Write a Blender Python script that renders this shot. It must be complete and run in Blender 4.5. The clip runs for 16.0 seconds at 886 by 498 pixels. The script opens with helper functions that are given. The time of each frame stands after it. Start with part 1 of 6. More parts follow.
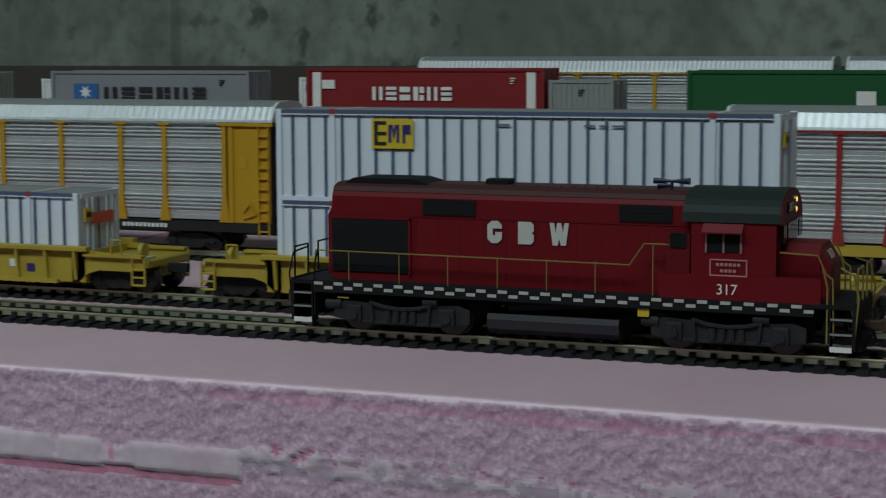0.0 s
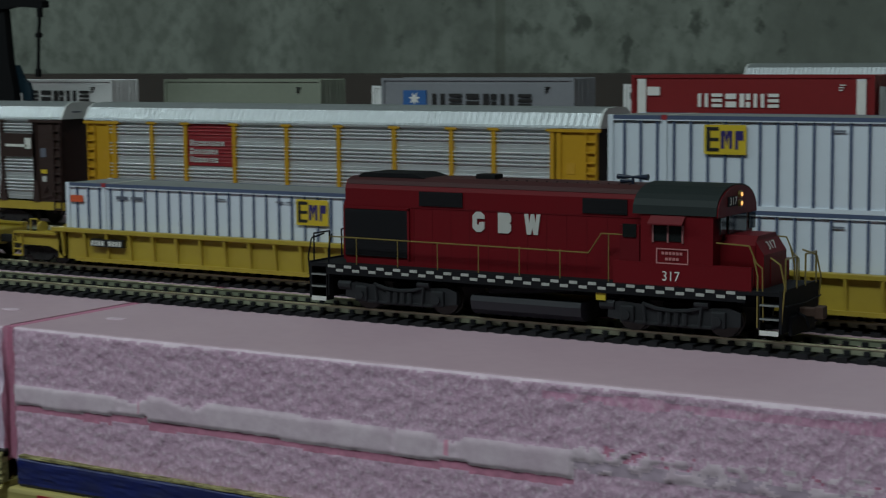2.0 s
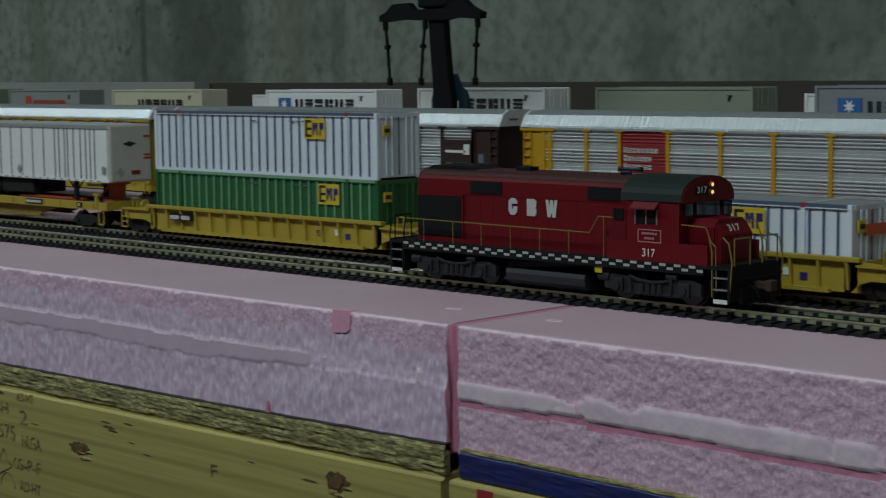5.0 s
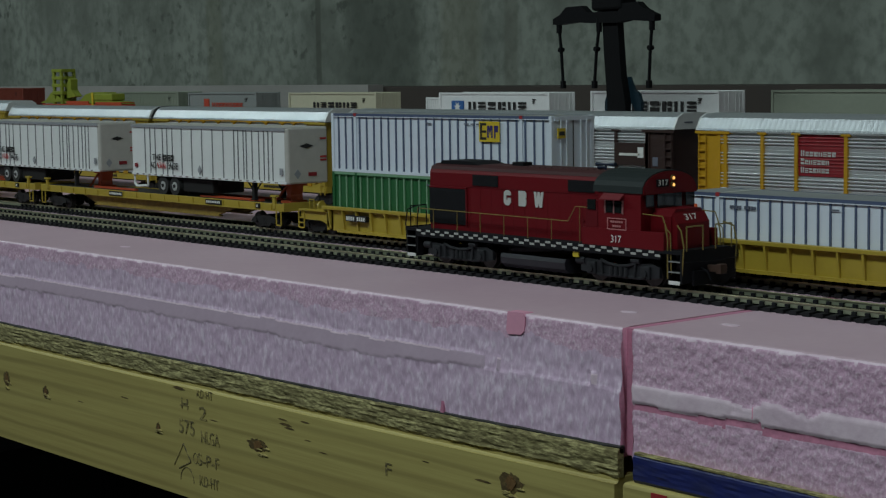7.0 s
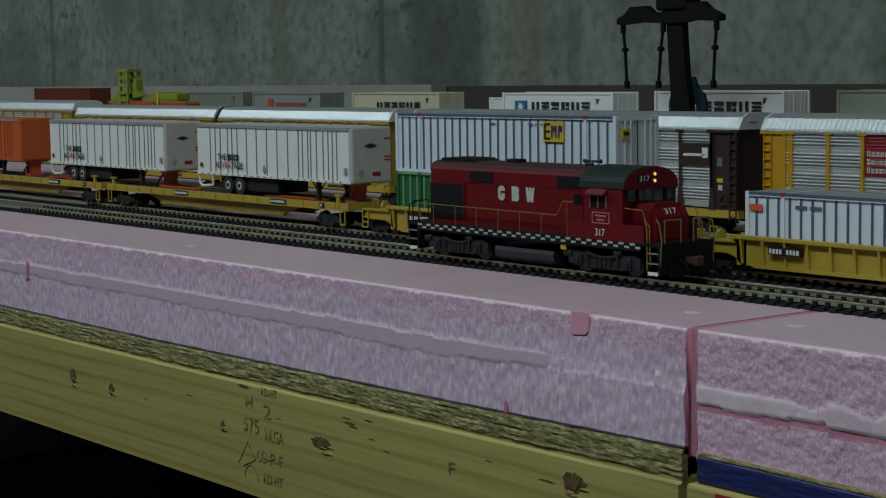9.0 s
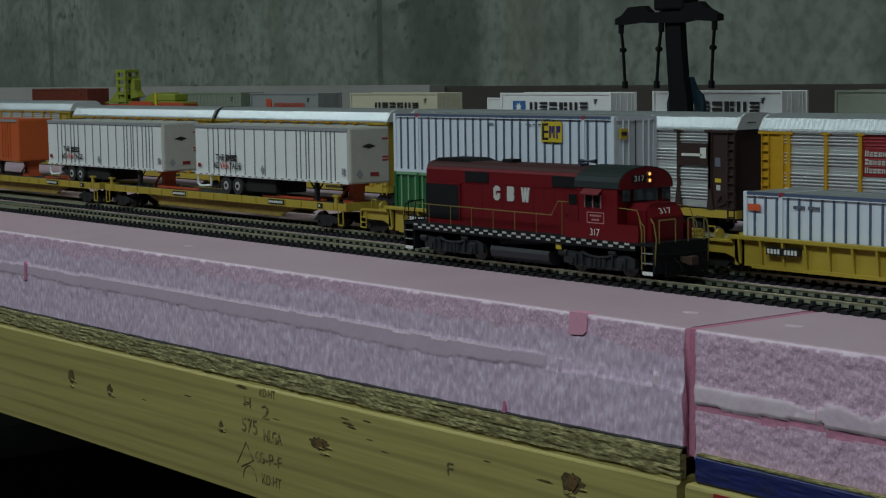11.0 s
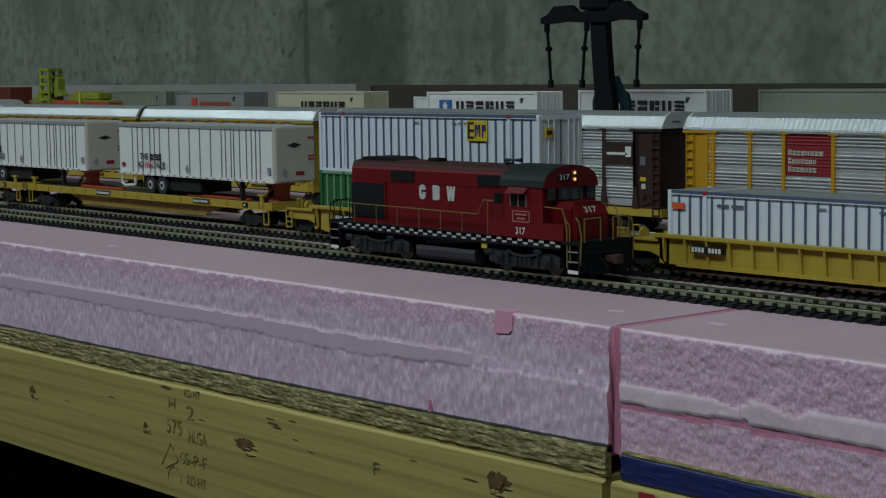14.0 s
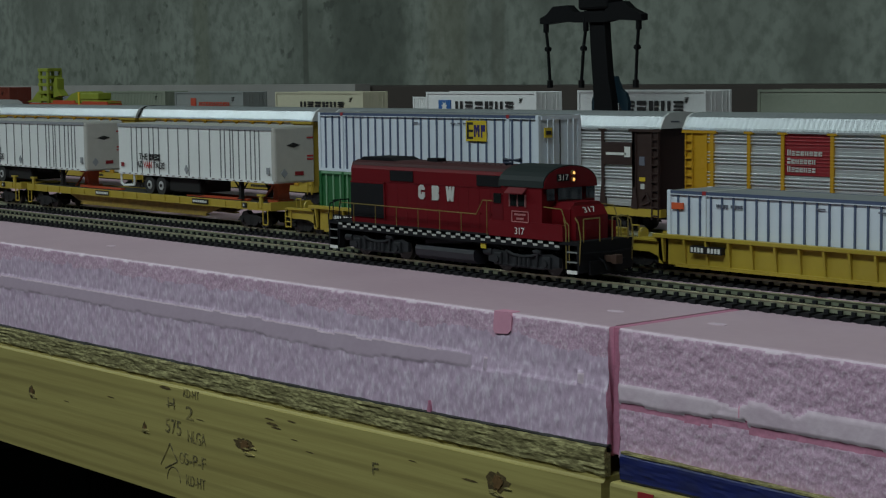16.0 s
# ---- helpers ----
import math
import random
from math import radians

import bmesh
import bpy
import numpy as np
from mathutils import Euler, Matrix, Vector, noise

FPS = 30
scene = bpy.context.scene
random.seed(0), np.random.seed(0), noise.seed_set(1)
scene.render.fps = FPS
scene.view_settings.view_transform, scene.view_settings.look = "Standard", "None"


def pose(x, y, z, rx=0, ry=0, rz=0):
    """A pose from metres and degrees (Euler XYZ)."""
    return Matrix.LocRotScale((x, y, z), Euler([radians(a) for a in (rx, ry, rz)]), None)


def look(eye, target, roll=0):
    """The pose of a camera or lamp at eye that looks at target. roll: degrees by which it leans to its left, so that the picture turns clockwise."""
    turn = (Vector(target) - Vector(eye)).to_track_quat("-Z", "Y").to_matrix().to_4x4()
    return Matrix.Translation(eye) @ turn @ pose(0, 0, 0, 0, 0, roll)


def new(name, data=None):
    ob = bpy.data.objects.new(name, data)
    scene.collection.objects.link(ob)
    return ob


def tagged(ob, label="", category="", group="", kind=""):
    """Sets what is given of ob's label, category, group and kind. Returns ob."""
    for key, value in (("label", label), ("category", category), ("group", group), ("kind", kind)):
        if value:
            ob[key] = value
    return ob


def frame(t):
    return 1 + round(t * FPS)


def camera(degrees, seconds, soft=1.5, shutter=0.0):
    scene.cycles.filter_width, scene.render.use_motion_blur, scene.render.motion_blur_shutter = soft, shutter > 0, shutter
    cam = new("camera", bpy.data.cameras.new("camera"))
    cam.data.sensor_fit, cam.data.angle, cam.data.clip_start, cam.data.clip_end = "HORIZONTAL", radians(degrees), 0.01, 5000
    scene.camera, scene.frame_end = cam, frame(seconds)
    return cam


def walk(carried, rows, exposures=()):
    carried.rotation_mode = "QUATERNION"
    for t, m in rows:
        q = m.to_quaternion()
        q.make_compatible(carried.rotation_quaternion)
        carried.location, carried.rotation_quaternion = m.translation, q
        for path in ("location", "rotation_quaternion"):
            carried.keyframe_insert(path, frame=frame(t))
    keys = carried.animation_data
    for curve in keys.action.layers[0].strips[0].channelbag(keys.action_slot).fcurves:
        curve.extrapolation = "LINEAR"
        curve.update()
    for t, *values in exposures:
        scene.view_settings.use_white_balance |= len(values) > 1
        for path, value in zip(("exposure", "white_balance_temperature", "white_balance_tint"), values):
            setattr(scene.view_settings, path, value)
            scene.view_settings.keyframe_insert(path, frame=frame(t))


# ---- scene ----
cam = camera(27.82, 16.0, soft=1.2, shutter=0.4)
PATH = [
    (0.0, 0.2984, -0.5893, 0.0993, 21.542, -6.552, -0.242),
    (0.5, 0.2971, -0.5916, 0.0990, 24.171, -6.473, -0.267),
    (1.0, 0.2961, -0.5937, 0.0989, 26.475, -6.386, -0.297),
    (1.5, 0.2954, -0.5953, 0.0988, 28.314, -6.344, -0.376),
    (2.0, 0.2944, -0.5981, 0.0986, 31.494, -6.231, -0.431),
    (2.5, 0.2937, -0.6008, 0.0985, 34.549, -6.163, -0.421),
    (3.0, 0.2930, -0.6052, 0.0985, 39.604, -6.001, -0.552),
    (3.5, 0.2929, -0.6072, 0.0986, 41.810, -5.947, -0.686),
    (4.0, 0.2929, -0.6075, 0.0986, 42.138, -5.913, -0.644),
    (4.5, 0.2930, -0.6089, 0.0987, 43.786, -5.853, -0.678),
    (5.0, 0.2930, -0.6098, 0.0987, 44.811, -5.838, -0.731),
    (5.2, 0.2932, -0.6109, 0.0988, 45.970, -5.810, -0.740),
    (7.3, 0.2939, -0.6148, 0.0992, 50.640, -5.690, -0.850),
    (7.5, 0.2940, -0.6152, 0.0992, 51.069, -5.687, -0.850),
    (8.0, 0.2943, -0.6162, 0.0993, 52.250, -5.665, -0.850),
    (8.5, 0.2943, -0.6162, 0.0993, 52.285, -5.665, -0.863),
    (9.0, 0.2943, -0.6162, 0.0993, 52.198, -5.666, -0.856),
    (11.5, 0.2943, -0.6161, 0.0993, 52.143, -5.659, -0.894),
    (12.0, 0.2943, -0.6161, 0.0993, 52.142, -5.657, -0.900),
    (12.5, 0.2941, -0.6155, 0.0992, 51.367, -5.674, -0.846),
    (13.0, 0.2939, -0.6149, 0.0991, 50.714, -5.684, -0.811),
    (13.5, 0.2937, -0.6141, 0.0990, 49.833, -5.717, -0.809),
    (14.0, 0.2937, -0.6141, 0.0990, 49.832, -5.716, -0.814),
    (14.5, 0.2937, -0.6141, 0.0990, 49.829, -5.709, -0.828),
    (15.0, 0.2937, -0.6141, 0.0990, 49.831, -5.711, -0.834),
    (15.5, 0.2937, -0.6141, 0.0990, 49.828, -5.712, -0.831),
    (16.0, 0.2937, -0.6141, 0.0990, 49.805, -5.711, -0.810),
]
walk(cam, [(t, pose(x, y, z, 90 + pitch, 0, yaw) @ pose(0, 0, 0, 0, 0, roll)) for t, x, y, z, yaw, pitch, roll in PATH], [(0.0, 0.05), (1.5, -0.05), (3.0, -0.07), (5.0, -0.05), (9.0, -0.02), (16.0, 0.0)])

# ---- light ----
world = bpy.data.worlds.new("room_air")
world.use_nodes = True
world.node_tree.nodes["Background"].inputs["Color"].default_value = (0.75, 0.85, 1.0, 1)
world.node_tree.nodes["Background"].inputs["Strength"].default_value = 0.004
scene.world = world


def overhead_light(x, y, z, w, d, watts):
    li = bpy.data.lights.new("unseen_area", "AREA")
    li.shape, li.size, li.size_y, li.energy, li.color = "RECTANGLE", w, d, watts, (0.82, 0.985, 0.995)
    ob = new("unseen_overhead_light", li)
    ob.matrix_basis = look((x, y, z), (x, -0.1, 0.0)) if y < -1 else pose(x, y, z)
    return ob


# assumed main source, out of view, placed to suit the shading
overhead_light(0.05, -1.10, 1.42, 1.2, 0.35, 17.0)
# second unseen source, added to brighten the left wall and roof slopes
overhead_light(-2.30, -1.10, 1.42, 1.2, 0.35, 19.5)

# ---- helpers of this scene ----
HO = 0.3048 / 87.1


def thing(name, m, label, category, group=""):
    ob = new(name)
    ob.empty_display_size = 0.01
    ob.matrix_basis = m
    return tagged(ob, label, category, group)


def part(name, bm, material, parent, label=""):
    me = bpy.data.meshes.new(name)
    bm.to_mesh(me)
    bm.free()
    me.materials.append(material)
    ob = new(name, me)
    ob.parent = parent
    return tagged(ob, label)


def pieces(name, bm, material, parent, label=""):
    """Each loose piece of bm as a part of its own."""
    bm.verts.index_update(), bm.faces.index_update()
    left = set(bm.faces)
    while left:
        f = left.pop()
        island, queue = {f}, [f]
        while queue:
            for e in queue.pop().edges:
                for g in e.link_faces:
                    if g in left:
                        left.discard(g)
                        island.add(g)
                        queue.append(g)
        verts = sorted({v for g in island for v in g.verts}, key=lambda v: v.index)
        at = {v: i for i, v in enumerate(verts)}
        me = bpy.data.meshes.new(name)
        me.from_pydata([v.co[:] for v in verts], [], [[at[v] for v in g.verts] for g in sorted(island, key=lambda g: g.index)])
        me.materials.append(material)
        ob = new(name, me)
        ob.parent = parent
        tagged(ob, label)
    bm.free()


def share(name, me, parent, m):
    ob = new(name, me)
    ob.parent = parent
    ob.matrix_basis = m
    return ob


def setting(name, bm, material, label, category):
    return tagged(part(name, bm, material, None), label, category, kind="structure")


def box(bm, x0, x1, y0, y1, z0, z1, bev=0.0):
    v = [bm.verts.new((x, y, z)) for z in (z0, z1) for y in (y0, y1) for x in (x0, x1)]
    fs = [bm.faces.new([v[i] for i in f]) for f in ((0, 2, 3, 1), (4, 5, 7, 6), (0, 1, 5, 4), (1, 3, 7, 5), (3, 2, 6, 7), (2, 0, 4, 6))]
    if bev:
        es = list({e for f in fs for e in f.edges})
        bmesh.ops.bevel(bm, geom=es, offset=bev, segments=2, affect="EDGES", profile=0.5)
    return bm


def boxes(*rows, bev=0.0):
    bm = bmesh.new()
    for r in rows:
        box(bm, *r, bev=bev)
    return bm


def prism(bm, outline, axis, a, b):
    """An outline (list of pairs) drawn out along x, y or z from a to b."""
    def at(p, d):
        return {"x": (d, p[0], p[1]), "y": (p[0], d, p[1]), "z": (p[0], p[1], d)}[axis]
    lo, hi = ([bm.verts.new(at(p, d)) for p in outline] for d in (a, b))
    n = len(outline)
    bm.faces.new(lo), bm.faces.new(hi[::-1])
    for i in range(n):
        bm.faces.new((lo[i], lo[(i + 1) % n], hi[(i + 1) % n], hi[i]))
    bmesh.ops.recalc_face_normals(bm, faces=bm.faces[:])
    return bm


def rod(bm, p, q, r, n=8, r2=None):
    p, q = Vector(p), Vector(q)
    m = Matrix.Translation((p + q) / 2) @ (q - p).to_track_quat("Z", "Y").to_matrix().to_4x4()
    bmesh.ops.create_cone(bm, cap_ends=True, segments=n, radius1=r, radius2=r if r2 is None else r2, depth=(q - p).length, matrix=m)
    return bm


def rods(points, r, n=6):
    bm = bmesh.new()
    for p, q in zip(points, points[1:]):
        rod(bm, p, q, r, n)
    return bm


def words(name, text, height, material, parent, m, width=None, label="", bold=0.0):
    cu = bpy.data.curves.new(name, "FONT")
    cu.offset = bold
    cu.body, cu.size, cu.align_x, cu.align_y, cu.extrude = text, height, "CENTER", "CENTER", height * 0.01
    tmp = bpy.data.objects.new(name, cu)
    scene.collection.objects.link(tmp)
    bpy.context.view_layer.update()
    me = bpy.data.meshes.new_from_object(tmp.evaluated_get(bpy.context.evaluated_depsgraph_get()))
    bpy.data.objects.remove(tmp)
    xs = [v.co.x for v in me.vertices]
    if width and xs:
        k = width / (max(xs) - min(xs))
        for v in me.vertices:
            v.co.x *= k
    me.materials.clear()
    me.materials.append(material)
    ob = new(name, me)
    ob.parent = parent
    ob.matrix_basis = m
    return tagged(ob, label)


STROKES = (
    ((0, 0.30, 0, 1), (0.62, 0.92, 0, 1)),
    ((0, 0.95, 0.76, 1), (0, 0.95, 0.38, 0.62), (0, 0.95, 0, 0.24)),
    ((0, 0.95, 0.60, 1), (0, 0.95, 0, 0.42)),
    ((0, 0.42, 0, 1), (0.56, 0.95, 0.55, 1), (0.56, 0.95, 0, 0.40)),
)


def glyph_row(name, x, z, h, pitch, count, y, ink, parent, label="", start=0, first=1.0):
    """A row of plain letter-sized bar marks; they stand on the plane y, facing -y."""
    for i in range(count):
        bm = bmesh.new()
        hh = h * (first if i == 0 else 1.0)
        for a, b, c, d in STROKES[(start + i) % len(STROKES)]:
            box(bm, x + (i + 0.80 * a) * pitch, x + (i + 0.80 * b) * pitch, y - 0.0003, y, z + c * hh, z + d * hh)
        part(name, bm, ink, parent, label if i == 0 else "")


FRONT = pose(0, 0, 0, 90, 0, 0)   # writing that faces -y
EAST = pose(0, 0, 0, 90, 0, 90)   # writing that faces +x


# ---- materials ----
def mat(name, colour, rough=0.5, metal=0.0, grain=0.12, size=300.0, blotch=0.12, blotch_size=25.0, bump=0.1, colour2=None, spec=0.5, vary=0.0, stretch=(1, 1, 1), coat=0.0, lo=0.35, hi=0.7):
    """A surface with fine grain and larger blotches, and fine relief."""
    m = bpy.data.materials.new(name)
    m.use_nodes = True
    nt = m.node_tree
    N, L = nt.nodes, nt.links
    b = N["Principled BSDF"]
    b.inputs["Roughness"].default_value, b.inputs["Metallic"].default_value = rough, metal
    b.inputs["Specular IOR Level"].default_value, b.inputs["Coat Weight"].default_value = spec, coat
    co = N.new("ShaderNodeTexCoord")
    mp = N.new("ShaderNodeMapping")
    mp.inputs["Scale"].default_value = stretch
    L.new(co.outputs["Object"], mp.inputs["Vector"])
    tex = []
    for sc, det in ((size, 4.0), (blotch_size, 5.0)):
        n = N.new("ShaderNodeTexNoise")
        n.inputs["Scale"].default_value, n.inputs["Detail"].default_value = sc, det
        L.new(mp.outputs["Vector"], n.inputs["Vector"])
        tex.append(n)
    dark = colour2 or tuple(c * 0.5 for c in colour)
    last = None
    for n, amount in ((tex[0], grain), (tex[1], blotch)):
        r = N.new("ShaderNodeMapRange")
        r.inputs["From Min"].default_value, r.inputs["From Max"].default_value = lo, hi
        r.inputs["To Max"].default_value = amount
        L.new(n.outputs["Fac"], r.inputs["Value"])
        mx = N.new("ShaderNodeMix")
        mx.data_type = "RGBA"
        L.new(r.outputs["Result"], mx.inputs["Factor"])
        if last is None:
            mx.inputs["A"].default_value = (*colour, 1)
        else:
            L.new(last, mx.inputs["A"])
        mx.inputs["B"].default_value = (*dark, 1)
        last = mx.outputs["Result"]
    if vary:
        oi = N.new("ShaderNodeObjectInfo")
        hs = N.new("ShaderNodeHueSaturation")
        r = N.new("ShaderNodeMapRange")
        r.inputs["To Min"].default_value, r.inputs["To Max"].default_value = 1 - vary, 1 + vary
        L.new(oi.outputs["Random"], r.inputs["Value"])
        L.new(r.outputs["Result"], hs.inputs["Value"])
        L.new(last, hs.inputs["Color"])
        last = hs.outputs["Color"]
    L.new(last, b.inputs["Base Color"])
    if bump:
        bp = N.new("ShaderNodeBump")
        bp.inputs["Strength"].default_value, bp.inputs["Distance"].default_value = bump, 0.0004
        L.new(tex[0].outputs["Fac"], bp.inputs["Height"])
        L.new(bp.outputs["Normal"], b.inputs["Normal"])
    return m


def stained(m, bands):
    """Adds upright stains (middle, half width, strength) and small dark pits to a wall's colour."""
    nt = m.node_tree
    N, L = nt.nodes, nt.links
    b = N["Principled BSDF"]
    last = b.inputs["Base Color"].links[0].from_socket
    co = N.new("ShaderNodeTexCoord")
    sep = N.new("ShaderNodeSeparateXYZ")
    L.new(co.outputs["Object"], sep.inputs["Vector"])
    mp = N.new("ShaderNodeMapping")
    mp.inputs["Scale"].default_value = (14, 1, 3)
    L.new(co.outputs["Object"], mp.inputs["Vector"])
    wav = N.new("ShaderNodeTexNoise")
    wav.inputs["Scale"].default_value, wav.inputs["Detail"].default_value = 1.0, 6.0
    L.new(mp.outputs["Vector"], wav.inputs["Vector"])

    def calc(op, a, c):
        n = N.new("ShaderNodeMath")
        n.operation = op
        for k, v in enumerate((a, c)):
            if isinstance(v, (int, float)):
                n.inputs[k].default_value = v
            else:
                L.new(v, n.inputs[k])
        return n.outputs[0]
    for mid, half, strength, colour in bands:
        off = calc("MULTIPLY", calc("SUBTRACT", wav.outputs["Fac"], 0.5), half * 0.9)
        dist = calc("ABSOLUTE", calc("ADD", calc("SUBTRACT", sep.outputs["X"], mid), off), 0.0)
        r = N.new("ShaderNodeMapRange")
        r.interpolation_type = "SMOOTHSTEP"
        r.inputs["From Min"].default_value, r.inputs["From Max"].default_value = half * 1.15, half * 0.6
        r.inputs["To Max"].default_value = strength
        L.new(dist, r.inputs["Value"])
        mx = N.new("ShaderNodeMix")
        mx.data_type = "RGBA"
        L.new(r.outputs["Result"], mx.inputs["Factor"])
        L.new(last, mx.inputs["A"])
        mx.inputs["B"].default_value = (*colour, 1)
        last = mx.outputs["Result"]
    fields = []
    for sc, lo, hi, amount in ((55.0, 0.57, 0.66, 0.85), (4.5, 0.44, 0.60, 1.0)):
        pit = N.new("ShaderNodeTexNoise")
        pit.inputs["Scale"].default_value, pit.inputs["Detail"].default_value = sc, 4.0
        L.new(co.outputs["Object"], pit.inputs["Vector"])
        r = N.new("ShaderNodeMapRange")
        r.inputs["From Min"].default_value, r.inputs["From Max"].default_value, r.inputs["To Max"].default_value = lo, hi, amount
        L.new(pit.outputs["Fac"], r.inputs["Value"])
        fields.append(r.outputs["Result"])
    specks = calc("MULTIPLY", *fields)
    mx = N.new("ShaderNodeMix")
    mx.data_type = "RGBA"
    L.new(specks, mx.inputs["Factor"])
    L.new(last, mx.inputs["A"])
    mx.inputs["B"].default_value = (0.055, 0.062, 0.05, 1)
    L.new(mx.outputs["Result"], b.inputs["Base Color"])
    return m


def glow(name, colour, strength):
    m = bpy.data.materials.new(name)
    m.use_nodes = True
    b = m.node_tree.nodes["Principled BSDF"]
    b.inputs["Base Color"].default_value = (*colour, 1)
    b.inputs["Emission Color"].default_value = (*colour, 1)
    b.inputs["Emission Strength"].default_value = strength
    return m


def foam_mat(name, colour, dark, pale, size=560.0, upright=1.0, deep=0.00045, peak_glint=0.55):
    """Torn foam: beads of about two millimetres, finer fibres on them, and larger tints."""
    m = mat(name, colour, 0.7, size=size * 2.6, grain=0.25, blotch=0.22, blotch_size=90, bump=0, lo=0.40, hi=0.66, colour2=dark, spec=0.35, stretch=(1, 1, upright))
    nt = m.node_tree
    N, L = nt.nodes, nt.links
    b = N["Principled BSDF"]
    mp = next(n for n in N if n.type == "MAPPING")
    last = b.inputs["Base Color"].links[0].from_socket
    bead = N.new("ShaderNodeTexNoise")
    bead.inputs["Scale"].default_value, bead.inputs["Detail"].default_value, bead.inputs["Roughness"].default_value = size, 1.6, 0.5
    L.new(mp.outputs["Vector"], bead.inputs["Vector"])
    # bead hollows darkened and peaks paled: shade and glints put into the colour
    for lo, hi, amount, tint in ((0.50, 0.32, 0.38, dark), (0.53, 0.68, peak_glint, pale)):
        r = N.new("ShaderNodeMapRange")
        r.inputs["From Min"].default_value, r.inputs["From Max"].default_value, r.inputs["To Max"].default_value = lo, hi, amount
        L.new(bead.outputs["Fac"], r.inputs["Value"])
        mx = N.new("ShaderNodeMix")
        mx.data_type = "RGBA"
        L.new(r.outputs["Result"], mx.inputs["Factor"])
        L.new(last, mx.inputs["A"])
        mx.inputs["B"].default_value = (*tint, 1)
        last = mx.outputs["Result"]
    L.new(last, b.inputs["Base Color"])
    bp = N.new("ShaderNodeBump")
    bp.inputs["Strength"].default_value, bp.inputs["Distance"].default_value = 0.8, deep
    L.new(bead.outputs["Fac"], bp.inputs["Height"])
    L.new(bp.outputs["Normal"], b.inputs["Normal"])
    return m


def wood_mat(name, colour, late, size):
    """Planed softwood: wavering grain lines along x over soft streaks, with fine pores."""
    m = mat(name, colour, 0.6, lo=0.40, hi=0.64, size=520, grain=0.35, blotch=0.5, blotch_size=38, bump=0.3, colour2=late, stretch=(0.03, 1, 1))
    nt = m.node_tree
    N, L = nt.nodes, nt.links
    b = N["Principled BSDF"]
    last = b.inputs["Base Color"].links[0].from_socket
    co = N.new("ShaderNodeTexCoord")
    mp = N.new("ShaderNodeMapping")
    mp.inputs["Scale"].default_value = (0.10, 0.6, 1)
    mp.inputs["Rotation"].default_value = (0, 0.012, 0)
    L.new(co.outputs["Object"], mp.inputs["Vector"])
    w = N.new("ShaderNodeTexWave")
    w.bands_direction = "Z"
    for k, v in (("Scale", size), ("Distortion", 5.0), ("Detail", 3.0), ("Detail Scale", 0.6), ("Detail Roughness", 0.6)):
        w.inputs[k].default_value = v
    L.new(mp.outputs["Vector"], w.inputs["Vector"])
    fade = N.new("ShaderNodeTexNoise")
    fade.inputs["Scale"].default_value = 60.0
    L.new(mp.outputs["Vector"], fade.inputs["Vector"])
    r = N.new("ShaderNodeMapRange")
    r.inputs["From Min"].default_value, r.inputs["From Max"].default_value, r.inputs["To Max"].default_value = 0.72, 1.0, 0.75
    L.new(w.outputs["Fac"], r.inputs["Value"])
    x = N.new("ShaderNodeMath")
    x.operation = "MULTIPLY"
    L.new(r.outputs["Result"], x.inputs[0])
    L.new(fade.outputs["Fac"], x.inputs[1])
    mx = N.new("ShaderNodeMix")
    mx.data_type = "RGBA"
    L.new(x.outputs[0], mx.inputs["Factor"])
    L.new(last, mx.inputs["A"])
    mx.inputs["B"].default_value = (*(c * 0.6 for c in late), 1)
    L.new(mx.outputs["Result"], b.inputs["Base Color"])
    return m


FOAM = mat("pink_foam_skin", (0.60, 0.42, 0.485), 0.5, blotch=0.30, blotch_size=14, bump=0.12, grain=0.15, size=160, colour2=(0.48, 0.31, 0.38), lo=0.4, hi=0.62)
FOAM_SKIN = mat("pale_foam_skin", (0.84, 0.66, 0.75), 0.5, size=260, grain=0.25, blotch=0.4, blotch_size=70, bump=0.4, colour2=(0.58, 0.39, 0.50), lo=0.4, hi=0.65)
FOAM_CUT_DOWN = foam_mat("pink_foam_fibrous", (0.70, 0.52, 0.67), (0.50, 0.32, 0.47), (0.90, 0.76, 0.88), upright=0.42)
FOAM_CUT = foam_mat("pink_foam_torn", (0.70, 0.46, 0.60), (0.52, 0.28, 0.42), (0.88, 0.70, 0.80), size=760.0, upright=0.72)
CONCRETE = mat("poured_concrete", (0.205, 0.226, 0.193), 0.85, size=75, grain=0.65, blotch=0.75, blotch_size=11.0, bump=0.6, colour2=(0.095, 0.105, 0.087), stretch=(1, 1, 0.85), lo=0.43, hi=0.64)
stained(CONCRETE, ((-1.262, 0.070, 0.68, (0.048, 0.056, 0.044)), (-1.600, 0.020, 0.45, (0.11, 0.115, 0.075)), (-1.130, 0.035, 0.30, (0.13, 0.12, 0.07)), (-1.383, 0.006, 0.7, (0.06, 0.065, 0.05)), (-1.052, 0.012, 0.5, (0.09, 0.09, 0.07)), (-2.236, 0.008, 0.6, (0.07, 0.075, 0.06)), (-0.387, 0.005, 0.45, (0.06, 0.065, 0.045)), (-0.13, 0.05, 0.4, (0.13, 0.14, 0.12)), (-1.95, 0.10, 0.25, (0.13, 0.14, 0.12))))
LEDGE = mat("brown_ledge", (0.045, 0.034, 0.027), 0.7, size=80, blotch=0.5, blotch_size=8)
LEDGE_PALE = mat("pale_ledge", (0.30, 0.29, 0.27), 0.7, size=80, blotch=0.4, blotch_size=8)
